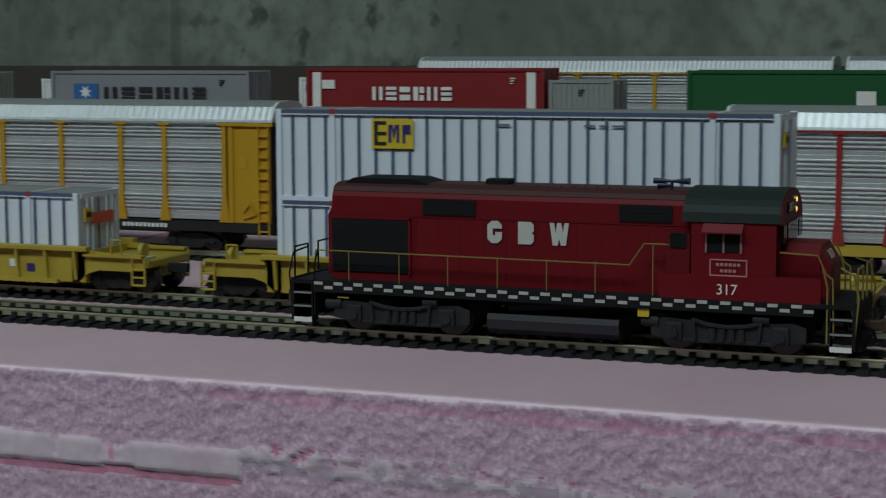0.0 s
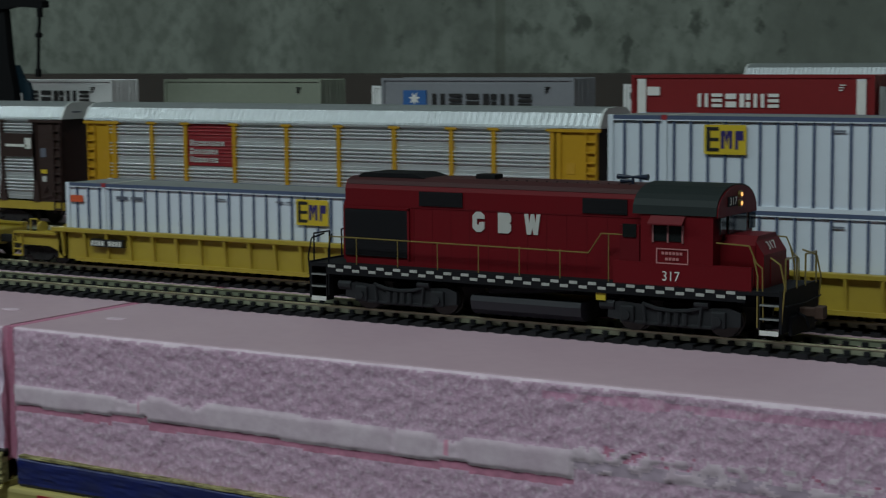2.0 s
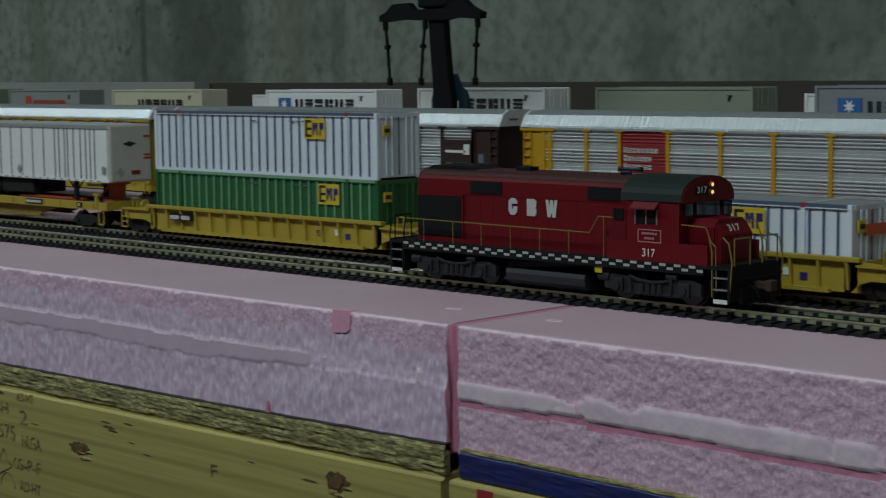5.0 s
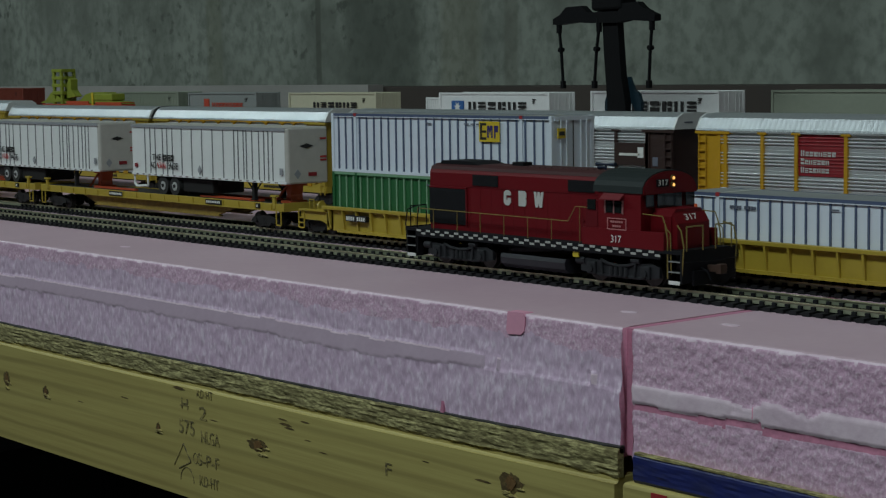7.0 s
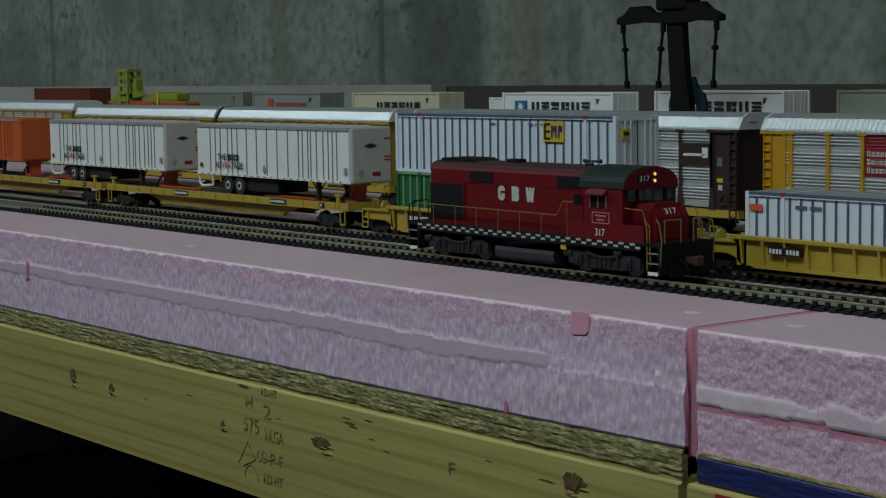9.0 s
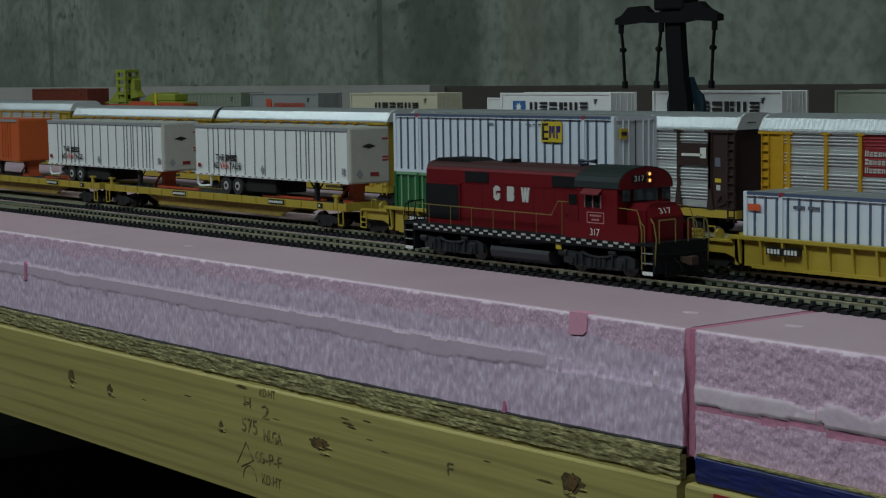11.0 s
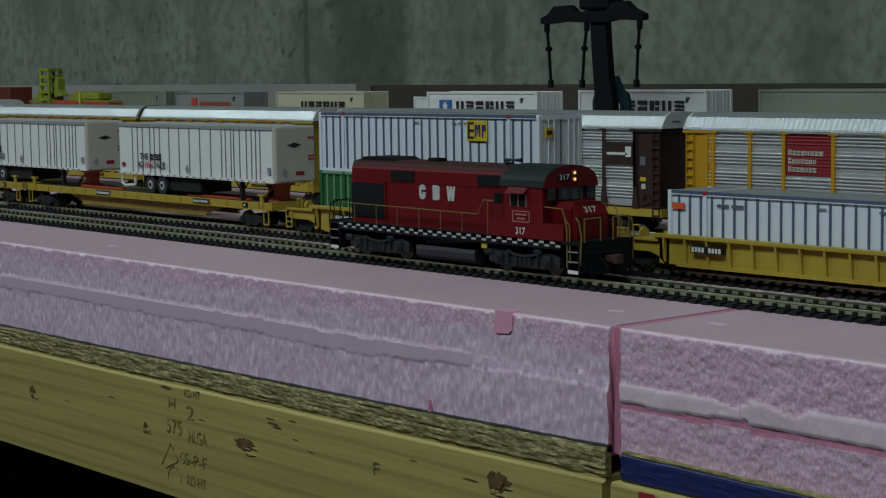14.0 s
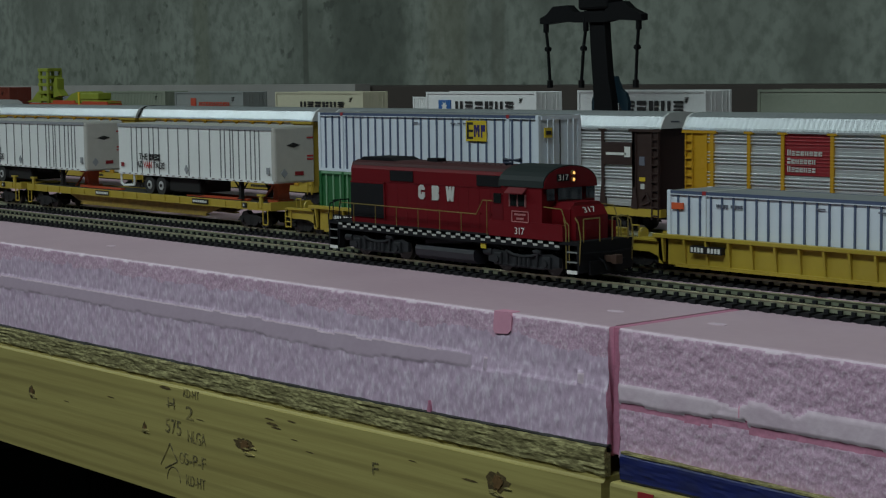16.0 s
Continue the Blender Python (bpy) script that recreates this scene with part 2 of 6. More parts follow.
LUMBER = wood_mat("spruce_lumber", (0.45, 0.375, 0.125), (0.31, 0.235, 0.07), 34.0)
OSB = mat("strand_board", (0.42, 0.37, 0.165), 0.85, size=1100, lo=0.42, hi=0.60, grain=0.8, blotch=0.75, blotch_size=420, bump=1.0, colour2=(0.13, 0.105, 0.04), stretch=(0.28, 1, 1))
BLUE_BOARD = mat("blue_painted_board", (0.012, 0.02, 0.14), 0.5, size=220, blotch=0.5, blotch_size=60, grain=0.4, bump=0.4, colour2=(0.03, 0.03, 0.05), lo=0.42, hi=0.64, stretch=(0.4, 1, 1))
KNOT = mat("dark_knot", (0.17, 0.115, 0.040), 0.6, size=900, grain=0.8, blotch=0.7, blotch_size=300, bump=0.6, colour2=(0.05, 0.032, 0.013))
STAMP = mat("grade_stamp_ink", (0.10, 0.08, 0.035), 0.8, grain=0.8, blotch=0.8, blotch_size=150, size=900, colour2=(0.36, 0.29, 0.10), lo=0.48, hi=0.62)
RAIL = mat("nickel_railhead", (0.55, 0.52, 0.35), 0.35, metal=0.8, bump=0.0, blotch=0.4, blotch_size=20)
RAIL_SIDE = mat("rail_web_nickel", (0.50, 0.53, 0.37), 0.4, metal=0.65, blotch=0.3, blotch_size=30)
TIE = mat("black_sleeper", (0.010, 0.010, 0.012), 0.7, spec=0.3, vary=0.25)
WHEEL = mat("dark_wheel", (0.06, 0.055, 0.05), 0.45, metal=0.5)
DARK = mat("dark_underframe", (0.014, 0.013, 0.013), 0.7, spec=0.3)
DARK_DECK = mat("dark_deck", (0.03, 0.028, 0.025), 0.7)
WHITE = mat("white_lettering", (0.72, 0.72, 0.68), 0.5, blotch=0.06)
WHITE_BOX = mat("white_container_paint", (0.69, 0.74, 0.82), 0.4, blotch=0.12, blotch_size=40, grain=0.05, colour2=(0.55, 0.55, 0.55))
POST_BLUE = mat("slate_blue_post", (0.085, 0.11, 0.19), 0.45, blotch=0.15)
ROOF_GREY = mat("grey_roof", (0.25, 0.26, 0.26), 0.5, blotch=0.2)
PALE_ROOF = mat("pale_grey_paint", (0.46, 0.46, 0.43), 0.5, blotch=0.2)
GREEN_BOX = mat("green_container_paint", (0.018, 0.115, 0.035), 0.4, blotch=0.15)
POST_GREEN = mat("pale_green_post", (0.20, 0.36, 0.22), 0.45)
LOGO_YELLOW = mat("logo_yellow", (0.66, 0.47, 0.03), 0.45)
LOGO_BLUE = mat("logo_blue", (0.03, 0.02, 0.14), 0.5)
INK = mat("dark_ink", (0.015, 0.014, 0.014), 0.5)
RED_MARK = mat("red_mark", (0.38, 0.03, 0.035), 0.5)
ORANGE = mat("orange_lettering", (0.65, 0.11, 0.04), 0.5)
YELLOW = mat("railcar_yellow", (0.43, 0.315, 0.035), 0.5, blotch=0.35, blotch_size=60, colour2=(0.28, 0.18, 0.03), coat=0.1)
YELLOW_PAINT = mat("small_yellow", (0.55, 0.42, 0.03), 0.45)
RACK_YELLOW = mat("rack_yellow", (0.50, 0.27, 0.012), 0.45, blotch=0.2)
BROWN = mat("rack_brown", (0.035, 0.017, 0.014), 0.5)
RACK_RED = mat("rack_red", (0.30, 0.02, 0.02), 0.5)
SILVER = mat("galvanised_panel", (0.72, 0.74, 0.75), 0.34, metal=0.6, blotch=0.15)
ROOF_METAL = mat("bright_roof_metal", (0.52, 0.55, 0.57), 0.45, metal=0.75, blotch=0.2, blotch_size=12)
SIGN_RED = mat("sign_red", (0.24, 0.012, 0.018), 0.5)
SIGN_BRIGHT = mat("sign_bright_red", (0.45, 0.03, 0.03), 0.5)
PLATE = mat("orange_plate", (0.52, 0.28, 0.02), 0.5)
TRAILER_WHITE = mat("trailer_white", (0.79, 0.80, 0.79), 0.4, blotch=0.08, blotch_size=30, grain=0.04)
TRAILER_NOSE = mat("trailer_nose_grey", (0.50, 0.48, 0.44), 0.4, blotch=0.1)
TRAILER_RAIL = mat("trailer_rail_grey", (0.30, 0.31, 0.33), 0.4)
TRAILER_POST = mat("trailer_post_line", (0.20, 0.20, 0.21), 0.5)
TAPE = mat("marker_tape_dark", (0.16, 0.11, 0.12), 0.5)
ORANGE_BOX = mat("orange_trailer_paint", (0.55, 0.10, 0.02), 0.45)
ORANGE_DARK = mat("orange_trailer_post", (0.40, 0.07, 0.015), 0.5)
TYRE = mat("tyre_rubber", (0.018, 0.018, 0.018), 0.8)
RIM = mat("pale_rim", (0.55, 0.56, 0.55), 0.35, metal=0.3)
HITCH = mat("hitch_red", (0.52, 0.09, 0.028), 0.5, blotch=0.3, blotch_size=90)
ORANGE_RED = mat("orange_red_gear", (0.48, 0.07, 0.025), 0.5)
RED = mat("locomotive_red", (0.136, 0.0028, 0.0068), 0.55, spec=0.22, blotch=0.3, blotch_size=60, grain=0.15, colour2=(0.11, 0.006, 0.009))
RED_TOP = mat("darker_top_red", (0.050, 0.007, 0.008), 0.7, blotch=0.4, blotch_size=120, colour2=(0.03, 0.008, 0.008))
RED_DARK = mat("seam_red", (0.115, 0.003, 0.007), 0.6, spec=0.22)
AWNING = mat("awning_red", (0.15, 0.010, 0.015), 0.5)
CAB_ROOF = mat("green_black_roof", (0.013, 0.019, 0.019), 0.65, spec=0.3)
GRILLE = mat("grille_black", (0.008, 0.008, 0.010), 0.7, spec=0.2)
BLACK = mat("underframe_black", (0.007, 0.007, 0.009), 0.75, spec=0.2)
TANK = mat("tank_grey", (0.016, 0.016, 0.022), 0.5, blotch=0.3, blotch_size=80)
TRUCK_GREY = mat("truck_grey", (0.017, 0.018, 0.021), 0.7, spec=0.35, blotch=0.5, blotch_size=150, grain=0.3)
GLASS = mat("dark_cab_glass", (0.012, 0.014, 0.014), 0.08, bump=0.0)
PLATE_PINK = mat("faded_pink_plate", (0.48, 0.20, 0.20), 0.5)
BRASS = mat("brass_handrail", (0.22, 0.165, 0.045), 0.4)
STEP_EDGE = mat("grey_step_edge", (0.22, 0.23, 0.22), 0.5)
RUSTY = mat("rusty_coupler", (0.06, 0.030, 0.020), 0.7)
CHROME = mat("lamp_rim", (0.25, 0.18, 0.06), 0.3, metal=0.5)
HEADLIGHT = glow("headlight_glow", (1.0, 0.48, 0.13), 1.35)
HORN = mat("horn_blue", (0.012, 0.020, 0.045), 0.4)
MATT_BLACK = mat("matt_black", (0.004, 0.004, 0.005), 0.7, spec=0.15)
TEAL = mat("teal_paint", (0.006, 0.022, 0.035), 0.6, spec=0.3)
LIME = mat("yellow_green_paint", (0.25, 0.29, 0.03), 0.5, blotch=0.4, blotch_size=70)
GREY_BOX = mat("grey_container", (0.23, 0.24, 0.26), 0.45, blotch=0.2)
MID_GREY_BOX = mat("mid_grey_container", (0.24, 0.26, 0.25), 0.45)
KRED_BOX = mat("red_container", (0.21, 0.012, 0.014), 0.45)
HGREEN_BOX = mat("deep_green_container", (0.006, 0.085, 0.022), 0.45)
SAGE_BOX = mat("sage_container", (0.235, 0.265, 0.205), 0.5, blotch=0.2)
CREAM_BOX = mat("cream_container", (0.52, 0.50, 0.36), 0.5)
PALE_BOX = mat("white_steel_container", (0.76, 0.77, 0.76), 0.45, blotch=0.15, blotch_size=20)
RUST_BOX = mat("rust_container", (0.17, 0.035, 0.02), 0.5)
MARK_BLUE = mat("mark_blue", (0.03, 0.12, 0.34), 0.5)
MARK_RED = mat("mark_red", (0.45, 0.06, 0.03), 0.5)
FLOOR_DARK = mat("dark_floor", (0.03, 0.03, 0.03), 0.8)
ROOM_WALL = mat("room_wall_paint", (0.16, 0.16, 0.15), 0.9)

FOAM_PLUG = mat("bright_pink_foam", (0.80, 0.36, 0.50), 0.6)
FADED_INK = mat("faded_grey_ink", (0.13, 0.14, 0.18), 0.6)
EMBLEM = mat("emblem_white", (0.52, 0.52, 0.49), 0.55)
CAP = mat("pale_end_cap", (0.60, 0.61, 0.60), 0.5)
FOAM_STREAK = foam_mat("pink_foam_streak", (0.72, 0.38, 0.54), (0.54, 0.22, 0.36), (0.84, 0.58, 0.70), upright=0.6)
FOAM_BAND = mat("smooth_foam_band", (0.56, 0.42, 0.52), 0.5, size=300, grain=0.2, blotch=0.35, blotch_size=40, bump=0.25, colour2=(0.46, 0.32, 0.42))
# deep pink of nicks and joint, also the shade painted under the lip
FOAM_DEEP_AND_SHADE = mat("deep_pink_foam_and_lip_shade", (0.62, 0.235, 0.355), 0.7, size=500, grain=0.35, bump=0.4)
CONCRETE_DARK = mat("dark_concrete_joint", (0.09, 0.10, 0.08), 0.9, size=60, grain=0.5, blotch=0.5, blotch_size=10)
BIN = mat("grey_green_plastic", (0.045, 0.055, 0.048), 0.6)
# near-black, for the added sheet that darkens the space below the table
SHADE = mat("near_black_shade_sheet", (0.006, 0.006, 0.006), 0.9, spec=0.1)
WINDOW_TRIM = mat("faded_window_trim", (0.30, 0.13, 0.13), 0.5)
TEAR = mat("raw_wood_splinter", (0.42, 0.34, 0.13), 0.7, size=500, grain=0.4, stretch=(0.2, 1, 1))
DASH = mat("dull_white_dash", (0.46, 0.46, 0.43), 0.6, grain=0.3, size=900)
BROWN_YELLOW = mat("brown_yellow_belly", (0.33, 0.215, 0.035), 0.65, size=300, grain=0.5, blotch=0.4, lo=0.42, hi=0.6)
# ---- large structure ----
RZ = 0.0045          # rail top above the foam


CHIPS = ((-0.1250, 0.0085, 0.0022), (-0.0990, 0.0100, 0.0030), (-0.0145, 0.0018, 0.0030), (0.0060, 0.0065, 0.0028), (0.0330, 0.0030, 0.0010))   # (middle, half width, depth) of breaks in the lip
LIP_END = 0.0510


def rough_foam(name, x0, x1, yf, label, ridge, seed, group):
    """A pink foam board whose front edge was snapped and cut, so that it is ragged; ridge: +1 a lip of skin stands out, -1 a smooth band."""
    top = thing(name, pose(0, 0, 0), label, "foam board", group)
    part("board", boxes((x0 + 0.0004, x1 - 0.0004, yf + 0.004, 0.36, -0.0508, 0.0)), FOAM, top)

    def n1(a, k):
        return noise.noise(Vector((a, seed + k, 0.37)))
    xs, x = [], x0
    while x < x1 - 1e-6:
        xs.append(x)
        x += 0.0009 if -0.80 < x < 0.30 else 0.004
    xs.append(x1)
    nz = 62
    verts, faces, mats = [], [], []
    for i, xb in enumerate(xs):
        wob = 0.0012 * n1(xb * 9, 7) + 0.0005 * n1(xb * 70, 3)
        chip = n1(xb * 38, 11) + 0.5 * n1(xb * 110, 5)
        fray = n1(xb * 150, 21) + 0.6 * n1(xb * 420, 23)
        cut = max([0.0] + [dep * min(1, 1.6 * (1 - abs(xb - mid) / half)) * (0.7 + 0.6 * n1(xb * 500, 31)) for mid, half, dep in CHIPS if abs(xb - mid) < half])
        for j in range(nz + 1):
            z = -0.0508 * j / nz
            x = xb
            if i == 0 or i == len(xs) - 1:
                x += 0.0012 * n1(z * 90, 41) + 0.0006 * n1(z * 300, 43)
            q3 = Vector((x * 330, seed, z * (330 if ridge > 0 else 170)))
            d = 0.00042 * noise.noise(q3 * 1.25) + 0.00030 * noise.noise(q3 * 0.5)
            seam = -0.0040 + 0.0006 * n1(xb * 12, 1) - 0.0022 * max(0.0, min(1.0, -xb * 5))
            k = 0
            if ridge > 0:
                if xb > 0.04 and abs(z - seam) < 0.0006 + 0.0016 * (0.5 + chip) + 0.0006 * fray:
                    k, d = 3, d - 0.0001
                elif z > seam + 0.0006:
                    d += 0.0001
                zr = -0.0196 - 0.0012 * (xb < -0.117) + 0.6 * wob - cut
                zl = -0.0288 + 0.5 * wob + (0.0022 * max(0, chip) if -0.134 < xb < -0.117 or -0.001 < xb < 0.014 else 0)
                if xb < LIP_END:
                    if zl < z < zr:
                        q = (zr - z) / (zr - zl)
                        torn = cut > 0.0009 and (xb < -0.11 or xb > -0.02)
                        d = 0.15 * d + 0.0006 * min(1, q * 5) * min(1, (1 - q) * 8 + 0.6) + 0.0002 * fray - (0.0010 * abs(fray) if torn and q < 0.75 else 0)
                        k = 5 if torn and fray > 0.25 and q < 0.7 else 1
                    # strip below the lip: its shadow, painted in deep pink
                    elif zl - 0.0024 - 0.0006 * chip < z <= zl:
                        d, k = -0.0002, 2
                else:
                    # where the lip has broken off: torn flakes that thin out
                    fade = max(0.0, 1 - (xb - LIP_END) / 0.10)
                    lo, hi = -0.0262 - 0.004 * (xb - LIP_END), -0.0188 + 0.0015 * fray
                    if lo < z < hi:
                        flake = noise.noise(Vector((x * 170, seed + 51, z * 260))) + 0.7 * noise.noise(Vector((x * 480, seed + 53, z * 600)))
                        if flake + 0.5 * chip > 0.75 - 0.55 * fade and z > hi - 0.0030:
                            d, k = -0.0003 * fade - 0.0001, 2
                        elif flake < -0.1 + 0.15 * fade:
                            d, k = 0.3 * d + 0.0005 * fade + 0.0003 * abs(flake), 1
                        elif z < lo + 0.0035:
                            d, k = 0.4 * d, 4
                if abs(xb - 0.1815) < 0.0006 and z > -0.0062:
                    d, k = -0.0006, 3
            else:
                # a smooth sloping band between the rough upper and lower halves
                if z > -0.0085 + 3 * wob + 0.0022 * chip + 0.0015 * fray:
                    k = 3
                zr = -0.0196 + wob - 0.0006 * math.sin(x * 5)
                zl = -0.0272 + 1.5 * wob + 0.0035 * max(0.0, min(1.0, (xb + 0.34) / 0.10)) + 0.0006 * fray
                if zl < z < zr:
                    q = (zr - z) / (zr - zl)
                    smooth = xb < -0.262 + 0.012 * fray
                    if smooth:
                        d = 0.12 * d + 0.0004 + 0.0009 * q
                        k = 1 if q < 0.10 else 4
                    else:
                        d += 0.0006 * q
                    if -0.213 < xb < -0.203 and fray > 0.1:
                        d, k = -0.0008, 2 if fray > 0.35 else 1
                    elif xb > -0.203 and fray > 0.35:
                        d, k = 0.0011, 1
                elif z <= zl:
                    d += 0.0010
            if j < 1 + (fray > 0.3):
                d -= (0.0008 - 0.0004 * j) * (1 + 0.8 * fray)
                k = 1
            verts.append((x, yf - d, z + (0.0003 * noise.noise(q3) if j else -0.0002 * abs(fray))))
            mats.append(k)
    m = nz + 1
    face_mats = []
    for i in range(len(xs) - 1):
        for j in range(nz):
            p = i * m + j
            faces.append((p, p + 1, p + m + 1, p + m))
            face_mats.append(mats[p])
    # closes the ragged face back to the board
    base = len(verts)
    for i in range(len(xs)):
        verts.append((verts[i * m][0], yf + 0.0042, 0.0))
        verts.append((verts[i * m + nz][0], yf + 0.0042, -0.0508))
    for i in range(len(xs) - 1):
        p, q = i * m, base + 2 * i
        faces.append((p, p + m, q + 2, q))
        face_mats.append(6)
        faces.append((p + m + nz, p + nz, q + 1, q + 3))
        face_mats.append(0)
    for i in (0, len(xs) - 1):
        faces.append([i * m + j for j in range(m)] + [base + 2 * i + 1, base + 2 * i])
        face_mats.append(2)
    me = bpy.data.meshes.new("front_edge")
    me.from_pydata(verts, [], faces)
    for material in (FOAM_CUT if ridge > 0 else FOAM_CUT_DOWN, FOAM_SKIN, FOAM_DEEP_AND_SHADE, FOAM_STREAK if ridge > 0 else FOAM_CUT, FOAM_BAND, FOAM_PLUG, FOAM):
        me.materials.append(material)
    me.polygons.foreach_set("material_index", face_mats)
    me.polygons.foreach_set("use_smooth", [True] * len(faces))
    me.update()
    ob = new("front_edge", me)
    ob.parent = top
    tagged(ob, "ragged, torn pink foam edge")
    return top


def track(name, yc, x0, x1, label, pieces):
    t = thing(name, pose(0, yc, 0), label, "railway track", "model railway tracks")
    for s in (-1, 1):
        y = s * 0.00905
        bm = boxes((x0, x1, y - 0.00045, y + 0.00045, 0.0020, RZ - 0.0006))
        part("rail_web", bm, RAIL_SIDE, t, "nickel rail side")
        part("railhead", boxes((x0, x1, y - 0.0007, y + 0.0007, RZ - 0.0008, RZ), bev=0.0002), RAIL, t, "shiny nickel rail head")
    # full-width black sheet over the foam, for the shadow between sleepers
    part("sleeper_web", boxes((x0, x1, -0.0136, 0.0136, 0.0, 0.0009)), TIE, t, "black sheet standing in for the shade between the sleepers")
    bm = boxes((-0.0018, 0.0018, -0.0149, 0.0149, 0.0, 0.0018), (-0.0010, 0.0010, -0.0106, -0.0075, 0.0019, 0.0034), (-0.0010, 0.0010, 0.0075, 0.0106, 0.0019, 0.0034))
    me = bpy.data.meshes.new("sleeper")
    bm.to_mesh(me)
    me.materials.append(TIE)
    n = int((x1 - x0) / 0.0066)
    near = [i for i in range(n) if pieces[0] < x0 + 0.0066 * i < pieces[1]]
    for i in near:
        share("sleeper", me, t, pose(x0 + 0.0066 * i, 0, 0, 0, 0, random.uniform(-0.6, 0.6)))
    rest = bmesh.new()
    for i in range(n):
        if not pieces[0] < x0 + 0.0066 * i < pieces[1]:
            x = x0 + 0.0066 * i
            box(rest, x - 0.0018, x + 0.0018, -0.0149, 0.0149, 0.0, 0.0019)
    if rest.verts:
        tagged(part("sleepers", rest, TIE, t), kind="stuff")
    else:
        rest.free()
    bm.free()
    return t


# ---- rolling stock ----
def wheels(parent, xs, r=0.0049, y=0.0095, z=None):
    for x in xs:
        for s in (-1, 1):
            bm = bmesh.new()
            rod(bm, (x, s * (y - 0.0012), r), (x, s * (y + 0.0012), r), r, 20)
            rod(bm, (x, s * (y - 0.0018), r), (x, s * (y - 0.0012), r), r * 1.1, 20)
            part("wheel", bm, WHEEL, parent)


def freight_truck(parent, xc, colour):
    wheels(parent, (xc - 0.0101, xc + 0.0101))
    for s in (-1, 1):
        bm = bmesh.new()
        y = s * 0.0122
        prism(bm, [(xc - 0.0150, 0.0040), (xc - 0.0125, 0.0066), (xc - 0.005, 0.0082), (xc + 0.005, 0.0082), (xc + 0.0125, 0.0066), (xc + 0.0150, 0.0040),
                   (xc + 0.0075, 0.0040), (xc + 0.0045, 0.0015), (xc - 0.0045, 0.0015), (xc - 0.0075, 0.0040)], "y", y - 0.001, y + 0.001)
        for dx in (-0.0101, 0.0101):
            rod(bm, (xc + dx, y - s * 0.001, 0.0049), (xc + dx, y + s * 0.0016, 0.0049), 0.0017, 10)
        for dx in (-0.0014, 0, 0.0014):
            rod(bm, (xc + dx, y + s * 0.0006, 0.002), (xc + dx, y + s * 0.0006, 0.0066), 0.0006, 6)
        part("side_frame", bm, colour, parent)
    part("bolster", boxes((xc - 0.003, xc + 0.003, -0.011, 0.011, 0.005, 0.0085)), colour, parent)


def emp_logo(parent, x, y, z, w, h):
    """A yellow panel with plain dark and blue blocks, facing -y."""
    x, z, w, h = x + 0.03 * w, z + 0.03 * h, 0.94 * w, 0.94 * h
    part("logo_panel", boxes((x, x + w, y - 0.00012, y, z, z + h)), LOGO_YELLOW, parent, "yellow logo panel")
    yy = y - 0.0002
    bm = boxes((x + 0.06 * w, x + 0.15 * w, yy, y, z + 0.1 * h, z + 0.92 * h))
    for k in (0.1, 0.44, 0.8):
        box(bm, x + 0.15 * w, x + 0.36 * w, yy, y, z + k * h, z + (k + 0.12) * h)
    part("logo_dark_shape", bm, INK, parent)
    bm = boxes((x + 0.40 * w, x + 0.48 * w, yy, y, z + 0.2 * h, z + 0.8 * h), (x + 0.60 * w, x + 0.67 * w, yy, y, z + 0.2 * h, z + 0.8 * h),
               (x + 0.74 * w, x + 0.81 * w, yy, y, z + 0.18 * h, z + 0.8 * h), (x + 0.81 * w, x + 0.94 * w, yy, y, z + 0.48 * h, z + 0.8 * h))
    prism(bm, [(x + 0.46 * w, z + 0.8 * h), (x + 0.54 * w, z + 0.3 * h), (x + 0.62 * w, z + 0.8 * h), (x + 0.56 * w, z + 0.8 * h), (x + 0.54 * w, z + 0.6 * h), (x + 0.51 * w, z + 0.8 * h)], "y", yy - 0.00005, y)
    part("logo_blue_shape", bm, LOGO_BLUE, parent)


